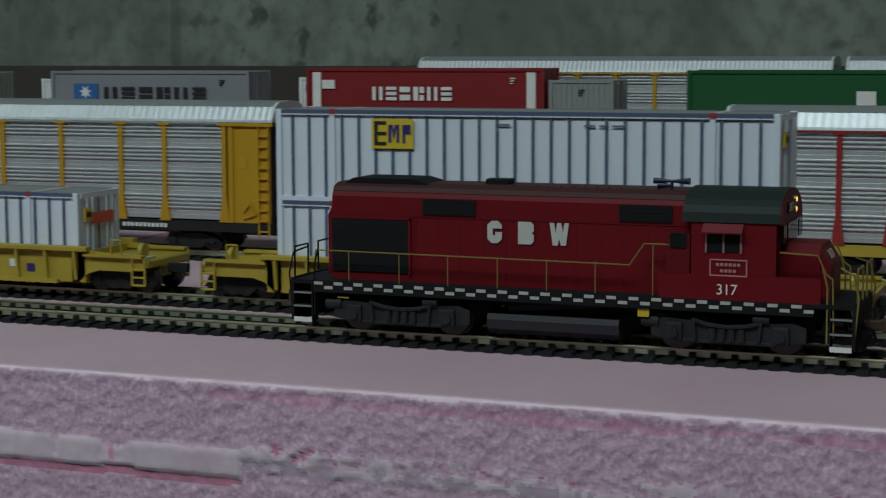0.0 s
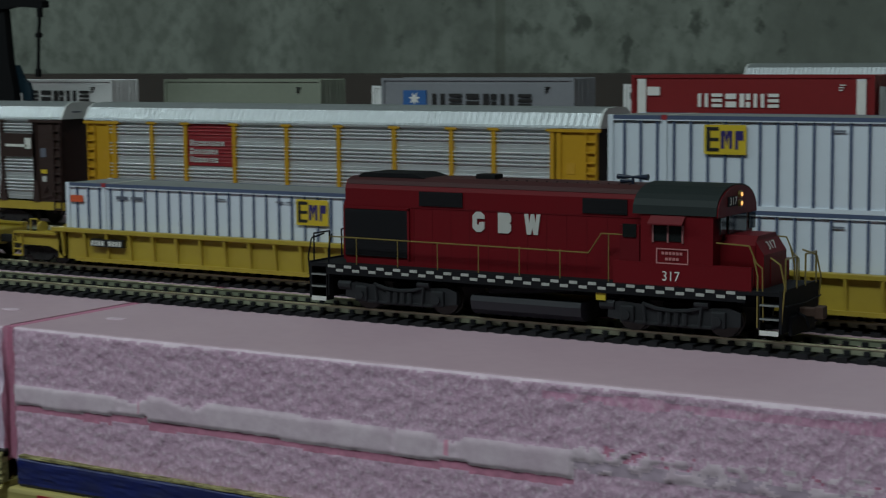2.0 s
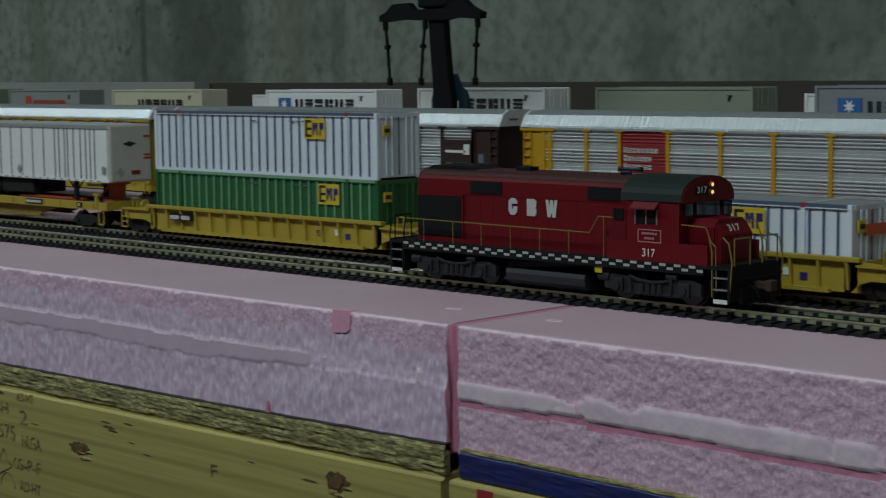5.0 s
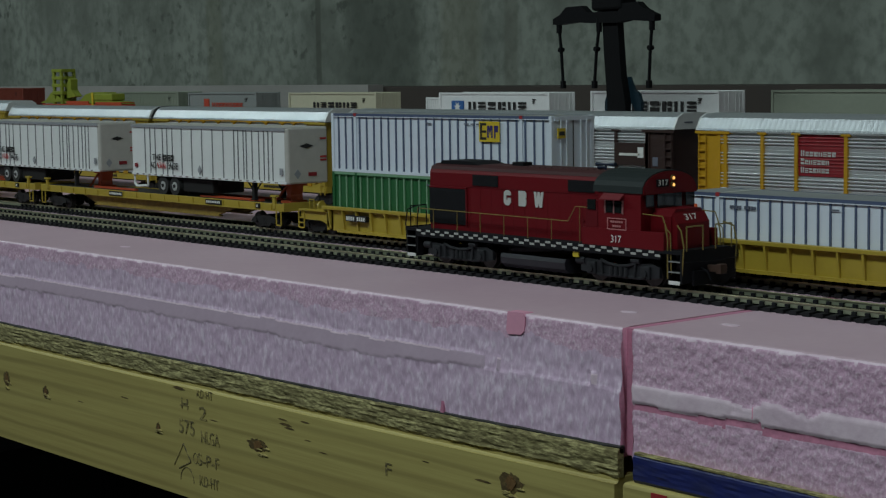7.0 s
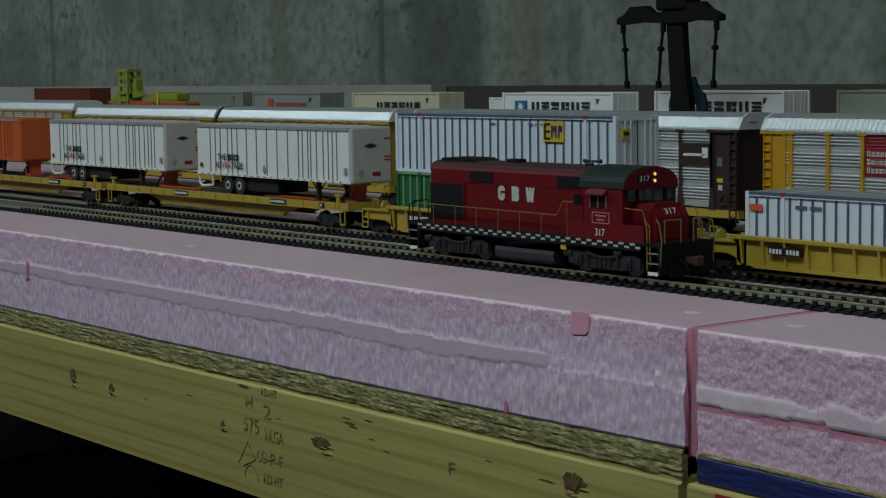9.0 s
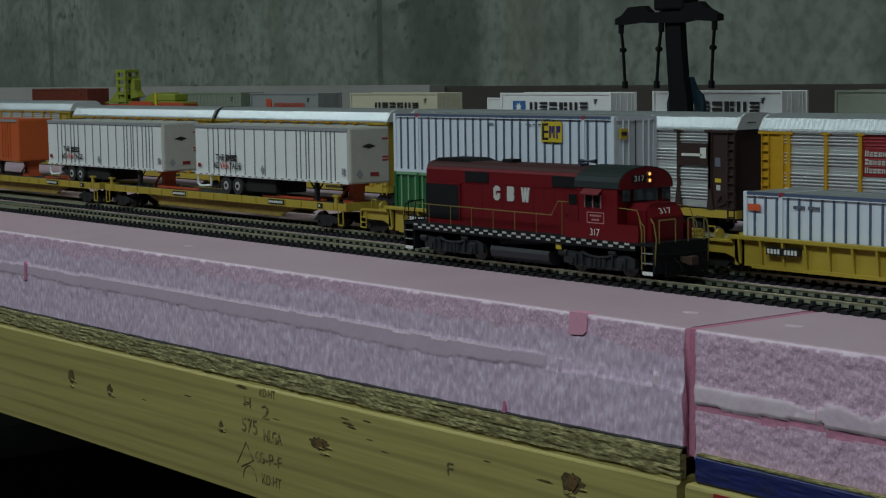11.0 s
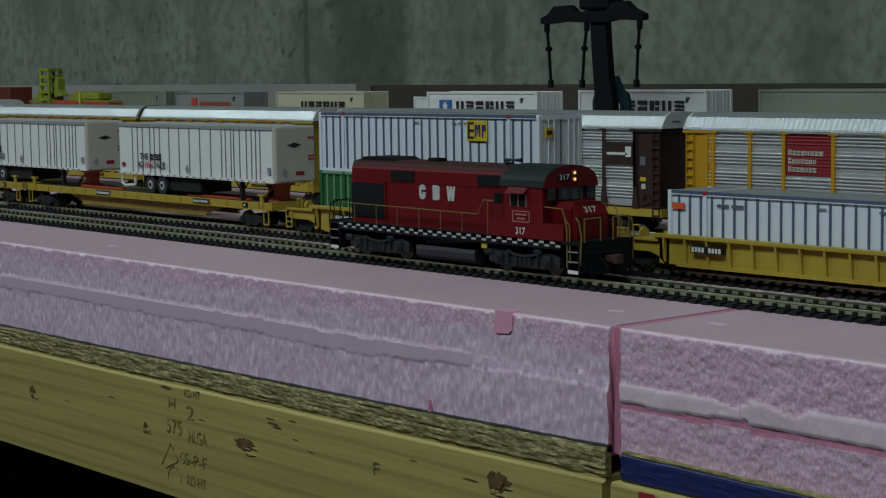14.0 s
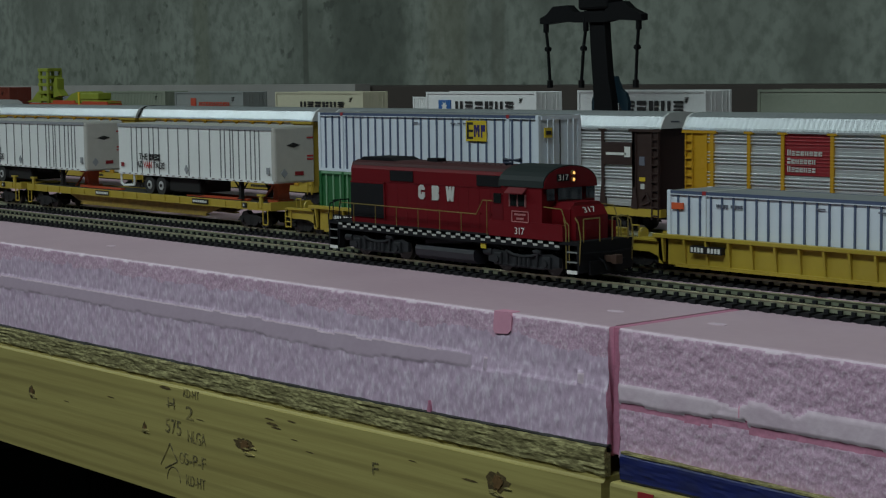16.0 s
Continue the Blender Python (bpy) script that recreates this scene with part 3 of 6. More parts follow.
def post_container(m, shell, post, roof, label, logo_x=0.038, mark=True, end_bar=False, small=True):
    """A 53-foot box with outside posts, 185 mm long at this scale; its base's middle is the origin."""
    L, W, H = 53 * HO, 8.5 * HO, 9.5 * HO
    c = thing("container", m, label, "shipping container", "intermodal containers")
    x0, x1, y0, y1 = -L / 2, L / 2, -W / 2, W / 2
    part("body", boxes((x0 + 0.001, x1 - 0.0006, y0 + 0.0007, y1 - 0.0007, 0.001, H - 0.0006)), shell, c)
    part("roof", boxes((x0 + 0.0006, x1 - 0.0004, y0 + 0.0009, y1 - 0.0009, H - 0.0006, H)), roof, c, "grey corrugated container roof")
    for y in (y0, y1 - 0.0008):
        part("top_rail", boxes((x0 + 0.0022, x1 - 0.0022, y, y + 0.0008, H - 0.0013, H + 0.0001)), post, c)
        part("top_rail_edge", boxes((x0 + 0.0022, x1 - 0.0022, y - 0.0002, y + 0.0006, H - 0.0018, H - 0.0014)), shell, c)
        part("bottom_rail", boxes((x0, x1, y, y + 0.0008, 0.0, 0.0016)), shell, c)
    bm = boxes((-0.0005, 0.0005, 0, 0.0008, 0.0016, H - 0.0013))
    me = bpy.data.meshes.new("post")
    bm.to_mesh(me)
    bm.free()
    me.materials.append(post)
    n = 28
    for i in range(1, n):
        x = x0 + L * i / n
        for y in (y0 + 0.0001, y1 - 0.0009):
            share("post", me, c, pose(x, y, 0))
    for xm in (x0 + 6.5 * HO, x1 - 6.5 * HO):
        for y in (y0 - 0.0001, y1 - 0.0008):
            part("lift_post", boxes((xm - 0.0010, xm + 0.0010, y, y + 0.0009, 0.0004, H)), shell, c)
        if mark:
            part("lift_mark", boxes((xm - 0.0011, xm + 0.0011, y0 - 0.0002, y0 + 0.001, H - 0.0016, H + 0.0003)), RED_MARK, c, "small red casting mark")
            part("roof_strip", boxes((xm - 0.0018, xm + 0.0018, y0 + 0.001, y1 - 0.001, H, H + 0.00015)), PALE_ROOF, c, "pale paint strip across the roof")
    for x in (x0, x1 - 0.0022):
        for y in (y0 - 0.0001, y1 - 0.0021):
            part("corner_post", boxes((x, x + 0.0022, y, y + 0.0022, 0, H + 0.0002), bev=0.0002), shell, c)
    for s, x in ((-1, x0), (1, x1)):
        part("door_gap", boxes((x - 0.0002, x + 0.0002, -0.0002, 0.0002, 0.002, H - 0.002)), INK, c)
        for y in (-0.009, -0.005, 0.005, 0.009):
            part("locking_bar", rods([(x + s * 0.0005, y, 0.002), (x + s * 0.0005, y, H - 0.002)], 0.0004), shell, c)
    part("end_header", boxes((x1 - 0.0008, x1 + 0.0003, y0 + 0.002, y1 - 0.002, H - 0.0022, H)), shell, c)
    if logo_x is not None:
        emp_logo(c, x0 + logo_x, y0 - 0.0002, H - 0.0139, 0.0172, 0.0113)
        part("end_logo", boxes((x1 + 0.0002, x1 + 0.0011, y0 + 0.0035, y0 + 0.0085, H - 0.011, H - 0.006)), LOGO_YELLOW, c, "small yellow end logo")
        part("end_logo_shape", boxes((x1 + 0.0009, x1 + 0.0013, y0 + 0.0042, y0 + 0.0078, H - 0.0095, H - 0.0075)), INK, c)
    if small:
        bm = bmesh.new()
        for k, (dx, w) in enumerate(((0.118, 0.004), (0.1235, 0.003), (0.128, 0.005), (0.086, 0.005))):
            box(bm, x0 + dx, x0 + dx + w, y0 - 0.0001, y0, H - 0.0049, H - 0.0042)
        pieces("number_bar", bm, FADED_INK, c, "rows of small unreadable dark lettering")
    if end_bar:
        bm = bmesh.new()
        for k in range(9):
            if k not in (4,):
                box(bm, x0 + 0.0300 + k * 0.0017, x0 + 0.0312 + k * 0.0017, y0 - 0.0001, y0 + 0.0008, H - 0.0066, H - 0.0052)
        pieces("number_bar", bm, FADED_INK, c)
        part("end_label", boxes((x1 + 0.0002, x1 + 0.0011, y0 + 0.009, y0 + 0.024, H - 0.0125, H - 0.008)), ORANGE, c, "orange lettering on the end")
        part("side_label", boxes((x0 + 0.003, x0 + 0.0105, y0 - 0.0003, y0, H - 0.0085, H - 0.0055)), ORANGE, c, "orange lettering")
    return c


def well_car(m, label, marks):
    """A yellow well car for one 53-foot box: two deep sides and an end platform over each truck. Origin: middle, rail top."""
    c = thing("well_car", m, label, "railway car", "yellow well cars")
    hl, half, zb, zt = 0.0965, 0.0165, 0.0035, 0.0175
    for s in (-1, 1):
        y = s * half
        a, b = sorted((y - s * 0.0012, y))
        part("side_plate", boxes((-hl, hl, a, b, zb, zt - 0.0015)), YELLOW, c)
        a, b = sorted((y - s * 0.0012, y + s * 0.0024))
        part("top_chord", boxes((-hl - 0.002, hl + 0.002, a, b, zt - 0.0018, zt), bev=0.0002), YELLOW, c)
        a, b = sorted((y - s * 0.0012, y + s * 0.0018))
        part("bottom_chord", boxes((-hl + 0.012, hl - 0.012, a, b, zb - 0.0006, zb + 0.001)), YELLOW, c)
        for i in range(15):
            x = -hl + 0.004 + i * (2 * hl - 0.008) / 14
            bm = prism(bmesh.new(), [(y, zb + 0.001), (y + s * 0.0008, zb + 0.001), (y + s * 0.0022, zt - 0.0018), (y, zt - 0.0018)], "x", x - 0.0006, x + 0.0006)
            part("rib", bm, YELLOW, c)
        for e in (-1, 1):
            arch = [(hl, zt - 0.0015), (hl + 0.026, zt - 0.0035), (hl + 0.026, zt - 0.0085), (hl + 0.021, zt - 0.0090), (hl + 0.006, zt - 0.0090), (hl + 0.001, zt - 0.0105), (hl - 0.003, zb)]
            arch = [(e * p, q) for p, q in arch + [(hl - 0.006, zb)]] + [(e * (hl - 0.006), zt - 0.0015)]
            a, b = sorted((y - s * 0.0014, y))
            part("end_gusset", prism(bmesh.new(), arch, "y", a, b), YELLOW, c)
            part("end_flange", boxes((*sorted((e * hl, e * (hl + 0.026))), *sorted((y - s * 0.002, y + s * 0.0016)), zt - 0.0037, zt - 0.0027)), YELLOW, c)
        bm = boxes((-0.075, -0.056, *sorted((y, y + s * 0.0026)), zt - 0.0075, zt - 0.0042))
        part("marking_plate", bm, INK, c, "black lettering plate")
        bm = bmesh.new()
        for k in range(9):
            if k != 4:
                box(bm, -0.0742 + k * 0.002, -0.0729 + k * 0.002, *sorted((y, y + s * 0.0028)), zt - 0.007, zt - 0.0048)
        pieces("marking_bar", bm, WHITE, c)
        part("small_plate", boxes((0.062, 0.066, *sorted((y, y + s * 0.0003)), zt - 0.009, zt - 0.006)), WHITE, c, "white data plate")
        part("small_plate", boxes((0.070, 0.0735, *sorted((y, y + s * 0.0003)), zt - 0.0105, zt - 0.0075)), LOGO_BLUE, c, "blue data plate")
    if marks:
        words("length_figures", "53'", 0.0042, INK, c, pose(0.050, -half - 0.0003, zt - 0.0085) @ FRONT)
    part("well_floor", boxes((-hl, hl, -half + 0.002, half - 0.002, zb - 0.0004, zb + 0.0004)), YELLOW, c)
    for e in (-1, 1):
        a, b = sorted((e * (hl - 0.001), e * hl))
        part("bulkhead", boxes((a, b, -half + 0.0013, half - 0.0013, zb, zt - 0.002)), YELLOW, c)
        a, b = sorted((e * hl, e * (hl + 0.026)))
        part("platform", boxes((a, b, -half + 0.003, half - 0.003, zt - 0.0060, zt - 0.0048)), YELLOW, c, "yellow end platform")
        part("walkway_plate", boxes((a + 0.002, b - 0.002, -0.011, -0.004, zt - 0.0046, zt - 0.004)), PALE_ROOF, c, "pale walkway plate")
        part("centre_beam", boxes((a, b, -0.004, 0.004, zt - 0.012, zt - 0.006)), YELLOW, c)
        x = e * (hl + 0.0275)
        part("end_beam", boxes((*sorted((e * (hl + 0.0262), x)), -half + 0.001, half - 0.001, zt - 0.0075, zt - 0.005)), YELLOW, c)
        part("coupler", boxes((*sorted((x, e * (hl + 0.036))), -0.0015, 0.0015, 0.007, 0.0105), bev=0.0003), DARK, c)
        part("brake_wheel", rod(bmesh.new(), (e * (hl + 0.019), -0.006, zt - 0.002), (e * (hl + 0.0205), -0.006, zt - 0.002), 0.003, 14), YELLOW, c)
        for y in (-half - 0.001, half - 0.0005):
            xl = e * (hl + 0.0215)
            bm = rods([(xl, y, zt - 0.0035), (xl, y, 0.0035), (xl + e * 0.0055, y, 0.0035), (xl + e * 0.0055, y, zt - 0.0035)], 0.00045)
            for zz in (0.0065, 0.0095):
                rod(bm, (xl, y, zz), (xl + e * 0.0055, y, zz), 0.0004, 6)
            part("step_ladder", bm, YELLOW, c)
        y = -half - 0.0004
        part("grab_rail", rods([(e * (hl + 0.012), y, zt - 0.0035), (e * (hl + 0.012), y, zt + 0.003), (e * (hl + 0.0165), y, zt + 0.003), (e * (hl + 0.0165), y, zt - 0.0035)], 0.00035), YELLOW, c)
        freight_truck(c, e * (hl + 0.0135), DARK)
    return c


def corrugated(x0, x1, y, z0, z1, depth, s, top):
    """A sheet with round ribs lying along x, four and then a plain strip, counted down from top."""
    bm = bmesh.new()
    step, prof, i = 0.00183, [], 0
    z = top - 0.0006
    while z - step > z0:
        if z < z1 - 0.0002:
            w = 0.52 * step
            if i % 6 < 4:
                prof += [(y, z), (y + s * 0.75 * depth, z - 0.18 * w), (y + s * depth, z - 0.5 * w), (y + s * 0.75 * depth, z - 0.82 * w), (y, z - w)]
            else:
                prof += [(y, z), (y + s * 0.2 * depth, z - 0.2 * w), (y, z - 0.4 * w)]
        z -= step
        i += 1
    prof = [(y, z1)] + prof + [(y, z0)]
    a = [bm.verts.new((x0, *p)) for p in prof]
    b = [bm.verts.new((x1, *p)) for p in prof]
    for i in range(len(prof) - 1):
        bm.faces.new((a[i], b[i], b[i + 1], a[i + 1])).smooth = False
    c = [bm.verts.new((x, y - s * 0.0006, z)) for x, z in ((x0, z0), (x1, z0), (x1, z1), (x0, z1))]
    bm.faces.new((c[0], c[1], c[2], c[3]))
    bmesh.ops.recalc_face_normals(bm, faces=bm.faces[:])
    return bm


def autorack(m, trim, end, sill, label, sign=None, panel_mark=None, detail=True, hl=0.157, fractions=None):
    """A closed car carrier; hl: half its length; origin: middle, rail top."""
    c = thing("autorack", m, label, "railway car", "closed car carriers")
    half, zb, ze, zt = 0.0172, 0.0141, 0.0598, 0.0693
    # roof, with fine cross ribs
    sec = [(-half, ze), (-half + 0.0003, ze + 0.0012), (-half + 0.0036, zt - 0.0026), (-half + 0.0075, zt - 0.0005), (0, zt), (half - 0.0075, zt - 0.0005), (half - 0.0036, zt - 0.0026), (half - 0.0003, ze + 0.0012), (half, ze)]
    bm = bmesh.new()
    n = 180
    prev = None
    for i in range(n + 1):
        x = -hl + 2 * hl * i / n
        k = 1.0 if i % 2 else 0.990
        ring = [bm.verts.new((x, p * k, ze + (q - ze) * k)) for p, q in sec]
        if prev:
            for j in range(len(sec) - 1):
                bm.faces.new((prev[j], ring[j], ring[j + 1], prev[j + 1]))
        prev = ring
        if i in (0, n):
            bm.faces.new(ring)
    bmesh.ops.recalc_face_normals(bm, faces=bm.faces[:])
    part("roof", bm, ROOF_METAL, c, "ribbed bright metal roof")
    part("core", boxes((-hl + 0.004, hl - 0.004, -half + 0.002, half - 0.002, zb, ze)), DARK, c)
    fractions = fractions or [0.0, 0.095, 0.169, 0.278, 0.389, 0.5, 0.611, 0.722, 0.831, 0.905, 1.0]
    posts = [-hl + 0.020 + k * (2 * hl - 0.040) for k in fractions]
    for s in (-1, 1):
        y = s * (half - 0.0013)
        for a, b in zip(posts, posts[1:]):
            i = posts.index(a)
            if sign == i and s < 0:
                bm = corrugated(a + 0.0008, b - 0.0008, y + s * 0.0004, ze - 0.0228, ze - 0.0010, 0.0004, s, ze)
                part("sign_panel", bm, SIGN_RED, c, "dark red sign panel")
                for k, n in enumerate((8, 7, 7)):
                    glyph_row("sign_mark", a + 0.0030, ze - 0.0124 - 0.0043 * k, 0.0024, 0.0029 if k < 1 else 0.0027, n, y - 0.0006, EMBLEM, c, "plain pale marks in three rows", start=4 + 2 * k, first=1.3)
                part("panel", corrugated(a + 0.0008, b - 0.0008, y, zb + 0.001, ze - 0.0230, 0.0011, s, ze), SILVER, c)
            else:
                part("panel", corrugated(a + 0.0008, b - 0.0008, y, zb + 0.001, ze - 0.0005, 0.0011, s, ze), SILVER, c)
        for x in posts:
            bm = boxes((x - 0.0011, x + 0.0011, *sorted((y - s * 0.0008, y + s * 0.0013)), zb, ze - 0.0004))
            box(bm, x - 0.0030, x + 0.0030, *sorted((y, y + s * 0.0017)), ze - 0.0016, ze - 0.0004)
            prism(bm, [(x - 0.0011, zb + 0.012), (x + 0.0011, zb + 0.012), (x + 0.0026, zb), (x - 0.0026, zb)], "y", *sorted((y, y + s * 0.0015)))
            part("post", bm, trim, c)
        part("eave_rail", boxes((-hl + 0.006, hl - 0.006, *sorted((y, y + s * 0.0016)), ze - 0.0009, ze - 0.0002)), trim if sign is None and not panel_mark else SILVER, c)
        part("sill", boxes((-hl, hl, *sorted((y - s * 0.004, y + s * 0.0009)), zb - 0.0045, zb)), sill, c)
        bm = bmesh.new()
        for k in range(11):
            box(bm, hl - 0.078 + k * 0.0022, hl - 0.0765 + k * 0.0022, *sorted((y, y + s * 0.0012)), zb - 0.0032, zb - 0.0014)
        pieces("sill_bar", bm, WHITE if sill is DARK else INK, c)
        if panel_mark and s < 0:
            part("panel_plate", boxes((posts[-2] + 0.001, posts[-1] - 0.001, y - 0.0013, y, ze - 0.021, ze - 0.008)), panel_mark, c, "brown painted panel")
            part("panel_shape", boxes((posts[-2] + 0.003, posts[-1] - 0.006, y - 0.0016, y, ze - 0.0155, ze - 0.0140), (posts[-1] - 0.0075, posts[-1] - 0.003, y - 0.0016, y, ze - 0.0165, ze - 0.0105)), WHITE, c, "plain white shapes")
        for e in (-1, 1):
            a, b = sorted((e * (hl - 0.021), e * (hl - 0.001)))
            part("end_panel", boxes((a, b, *sorted((y - s * 0.0006, y + s * 0.0006)), zb, ze - 0.0006)), end, c)
            part("end_panel_edge", boxes((*sorted((e * (hl - 0.0218), e * (hl - 0.0195))), *sorted((y, y + s * 0.0013)), zb, ze - 0.0004)), end, c)
            part("end_hood", boxes((*sorted((e * (hl - 0.024), e * (hl + 0.0008))), *sorted((y, y + s * 0.0018)), ze - 0.0018, ze - 0.0003)), end, c)
            for dx in (0.0015, 0.0065):
                part("ladder_rail", rods([(e * (hl - dx), y + s * 0.0012, zb - 0.006), (e * (hl - dx), y + s * 0.0012, ze - 0.001)], 0.00045), end, c)
            for q in range(10):
                z = zb - 0.004 + q * 0.0048
                part("rung", boxes((*sorted((e * (hl - 0.0015), e * (hl - 0.0065))), *sorted((y + s * 0.0005, y + s * 0.0019)), z, z + 0.0007)), end, c)
            if detail:
                part("brake_gear", rods([(e * (hl - 0.0145), y + s * 0.0012, zb + 0.005), (e * (hl - 0.011), y + s * 0.0012, zb + 0.009), (e * (hl - 0.008), y + s * 0.0012, zb + 0.004), (e * (hl - 0.0145), y + s * 0.0012, zb + 0.002)], 0.0005), end, c)
                part("data_plate", boxes((*sorted((e * (hl - 0.0165), e * (hl - 0.0125))), *sorted((y, y + s * 0.0008)), ze - 0.021, ze - 0.016)), PLATE if end is not BROWN else FADED_INK, c)
                if end is BROWN:
                    part("data_plate", boxes((*sorted((e * (hl - 0.0165), e * (hl - 0.0120))), *sorted((y, y + s * 0.0009)), ze - 0.0300, ze - 0.0278)), LOGO_YELLOW, c, "small yellow plate")
                    part("data_plate", boxes((*sorted((e * (hl - 0.0155), e * (hl - 0.0125))), *sorted((y, y + s * 0.0009)), ze - 0.0345, ze - 0.0315)), EMBLEM, c, "small white plate")
    for e in (-1, 1):
        part("end_door", boxes((*sorted((e * (hl - 0.004), e * (hl - 0.0025))), -half + 0.0012, half - 0.0012, zb, ze - 0.0005)), DARK if sill is DARK else end, c)
        part("end_cap", prism(bmesh.new(), sec, "x", *sorted((e * (hl - 0.0006), e * (hl + 0.0008)))), CAP, c, "pale roof end cap")
        part("cap_mark", boxes((*sorted((e * (hl + 0.0008), e * (hl + 0.0010))), -0.009, -0.002, ze + 0.0035, ze + 0.0043)), FADED_INK, c)
        if hl < 0.12 and e < 0:
            part("diaphragm", prism(bmesh.new(), [(p * 1.02, q + 0.0003) for p, q in sec], "x", *sorted((e * (hl + 0.0003), e * (hl + 0.0035)))), MATT_BLACK, c, "black end diaphragm")
        freight_truck(c, e * 0.112, DARK)
        part("coupler", boxes((*sorted((e * hl, e * (hl + 0.008))), -0.0015, 0.0015, 0.007, 0.0105)), DARK, c)
    part("underframe", boxes((-hl + 0.002, hl - 0.002, -0.006, 0.006, 0.0075, zb)), DARK, c)
    return c


def plain_container(m, shell, label, feet=40, letters=None, mark=None, ribs=True, height=9.5, ends=None, stripes=False):
    """A corrugated steel box; letters: (material, first, count, width) for plain bars high on the side."""
    L, W, H = feet * HO, 8 * HO, height * HO
    c = thing("container", m, label, "shipping container", "containers stacked in the yard")
    x0, x1, y0, y1 = -L / 2, L / 2, -W / 2, W / 2
    bm = bmesh.new()
    n = int(L / 0.0030) if ribs else 1
    box(bm, x0 + 0.0005, x1 - 0.0005, y0 + 0.0008, y1 - 0.0008, 0.0008, H - 0.0004)
    part("body", bm, shell, c)
    if ribs:
        bm = boxes((-0.0008, 0.0008, 0, 0.0005, 0.0015, H - 0.0016))
        me = bpy.data.meshes.new("corrugation")
        bm.to_mesh(me)
        bm.free()
        me.materials.append(shell)
        for i in range(1, n):
            share("corrugation", me, c, pose(x0 + L * i / n, y0 + 0.00045, 0))
    for y in (y0, y1 - 0.001):
        part("top_rail", boxes((x0, x1, y, y + 0.001, H - 0.0016, H)), shell, c)
        part("bottom_rail", boxes((x0, x1, y, y + 0.001, 0, 0.0016)), shell, c)
    for x in (x0, x1 - 0.0018):
        for y in (y0 - 0.0001, y1 - 0.0017):
            part("corner_post", boxes((x - 0.0001, x + 0.0019, y, y + 0.0018, 0, H + 0.0001)), ends or shell, c)
    for x, s in ((x0, -1), (x1, 1)):
        for y in (-0.008, -0.004, 0.004, 0.008):
            part("locking_bar", rods([(x + s * 0.0003, y, 0.001), (x + s * 0.0003, y, H - 0.001)], 0.0002), ends or shell, c)
    if letters:
        ink, first, count, w, h, zc = letters
        glyph_row("letter_block", x0 + first, zc, h, w, count, y0 + 0.0001, ink, c, "plain letter-sized marks")
    if mark:
        ink, x, w, z, h = mark
        part("mark_panel", boxes((x0 + x, x0 + x + w, y0 - 0.0002, y0 + 0.0009, z, z + h)), ink, c, "square company mark")
        if ink is MARK_BLUE:
            bm = bmesh.new()
            pts = []
            for k in range(14):
                r = 0.42 * min(w, h) * (1 if k % 2 else 0.45)
                pts.append((x0 + x + w / 2 + r * math.sin(k * math.pi / 7), z + h / 2 + r * math.cos(k * math.pi / 7)))
            part("mark_star", prism(bm, pts, "y", y0 - 0.0004, y0), WHITE, c)
    if stripes:
        for x in (x0 + 0.004, x1 - 0.010):
            part("white_stripe", boxes((x, x + 0.0052, y0 - 0.0002, y0 + 0.0009, 0.001, H - 0.0022)), WHITE, c, "white upright stripe")
    bm = boxes((x1 - 0.020, x1 - 0.0165, y0 - 0.0002, y0 + 0.0009, H - 0.0058, H - 0.0052), (x1 - 0.020, x1 - 0.0175, y0 - 0.0002, y0 + 0.0009, H - 0.0072, H - 0.0066), (x1 - 0.020, x1 - 0.018, y0 - 0.0002, y0 + 0.0009, H - 0.0086, H - 0.008))
    pieces("number_bar", bm, INK if letters is None or letters[0] is not WHITE else WHITE, c)
    return c


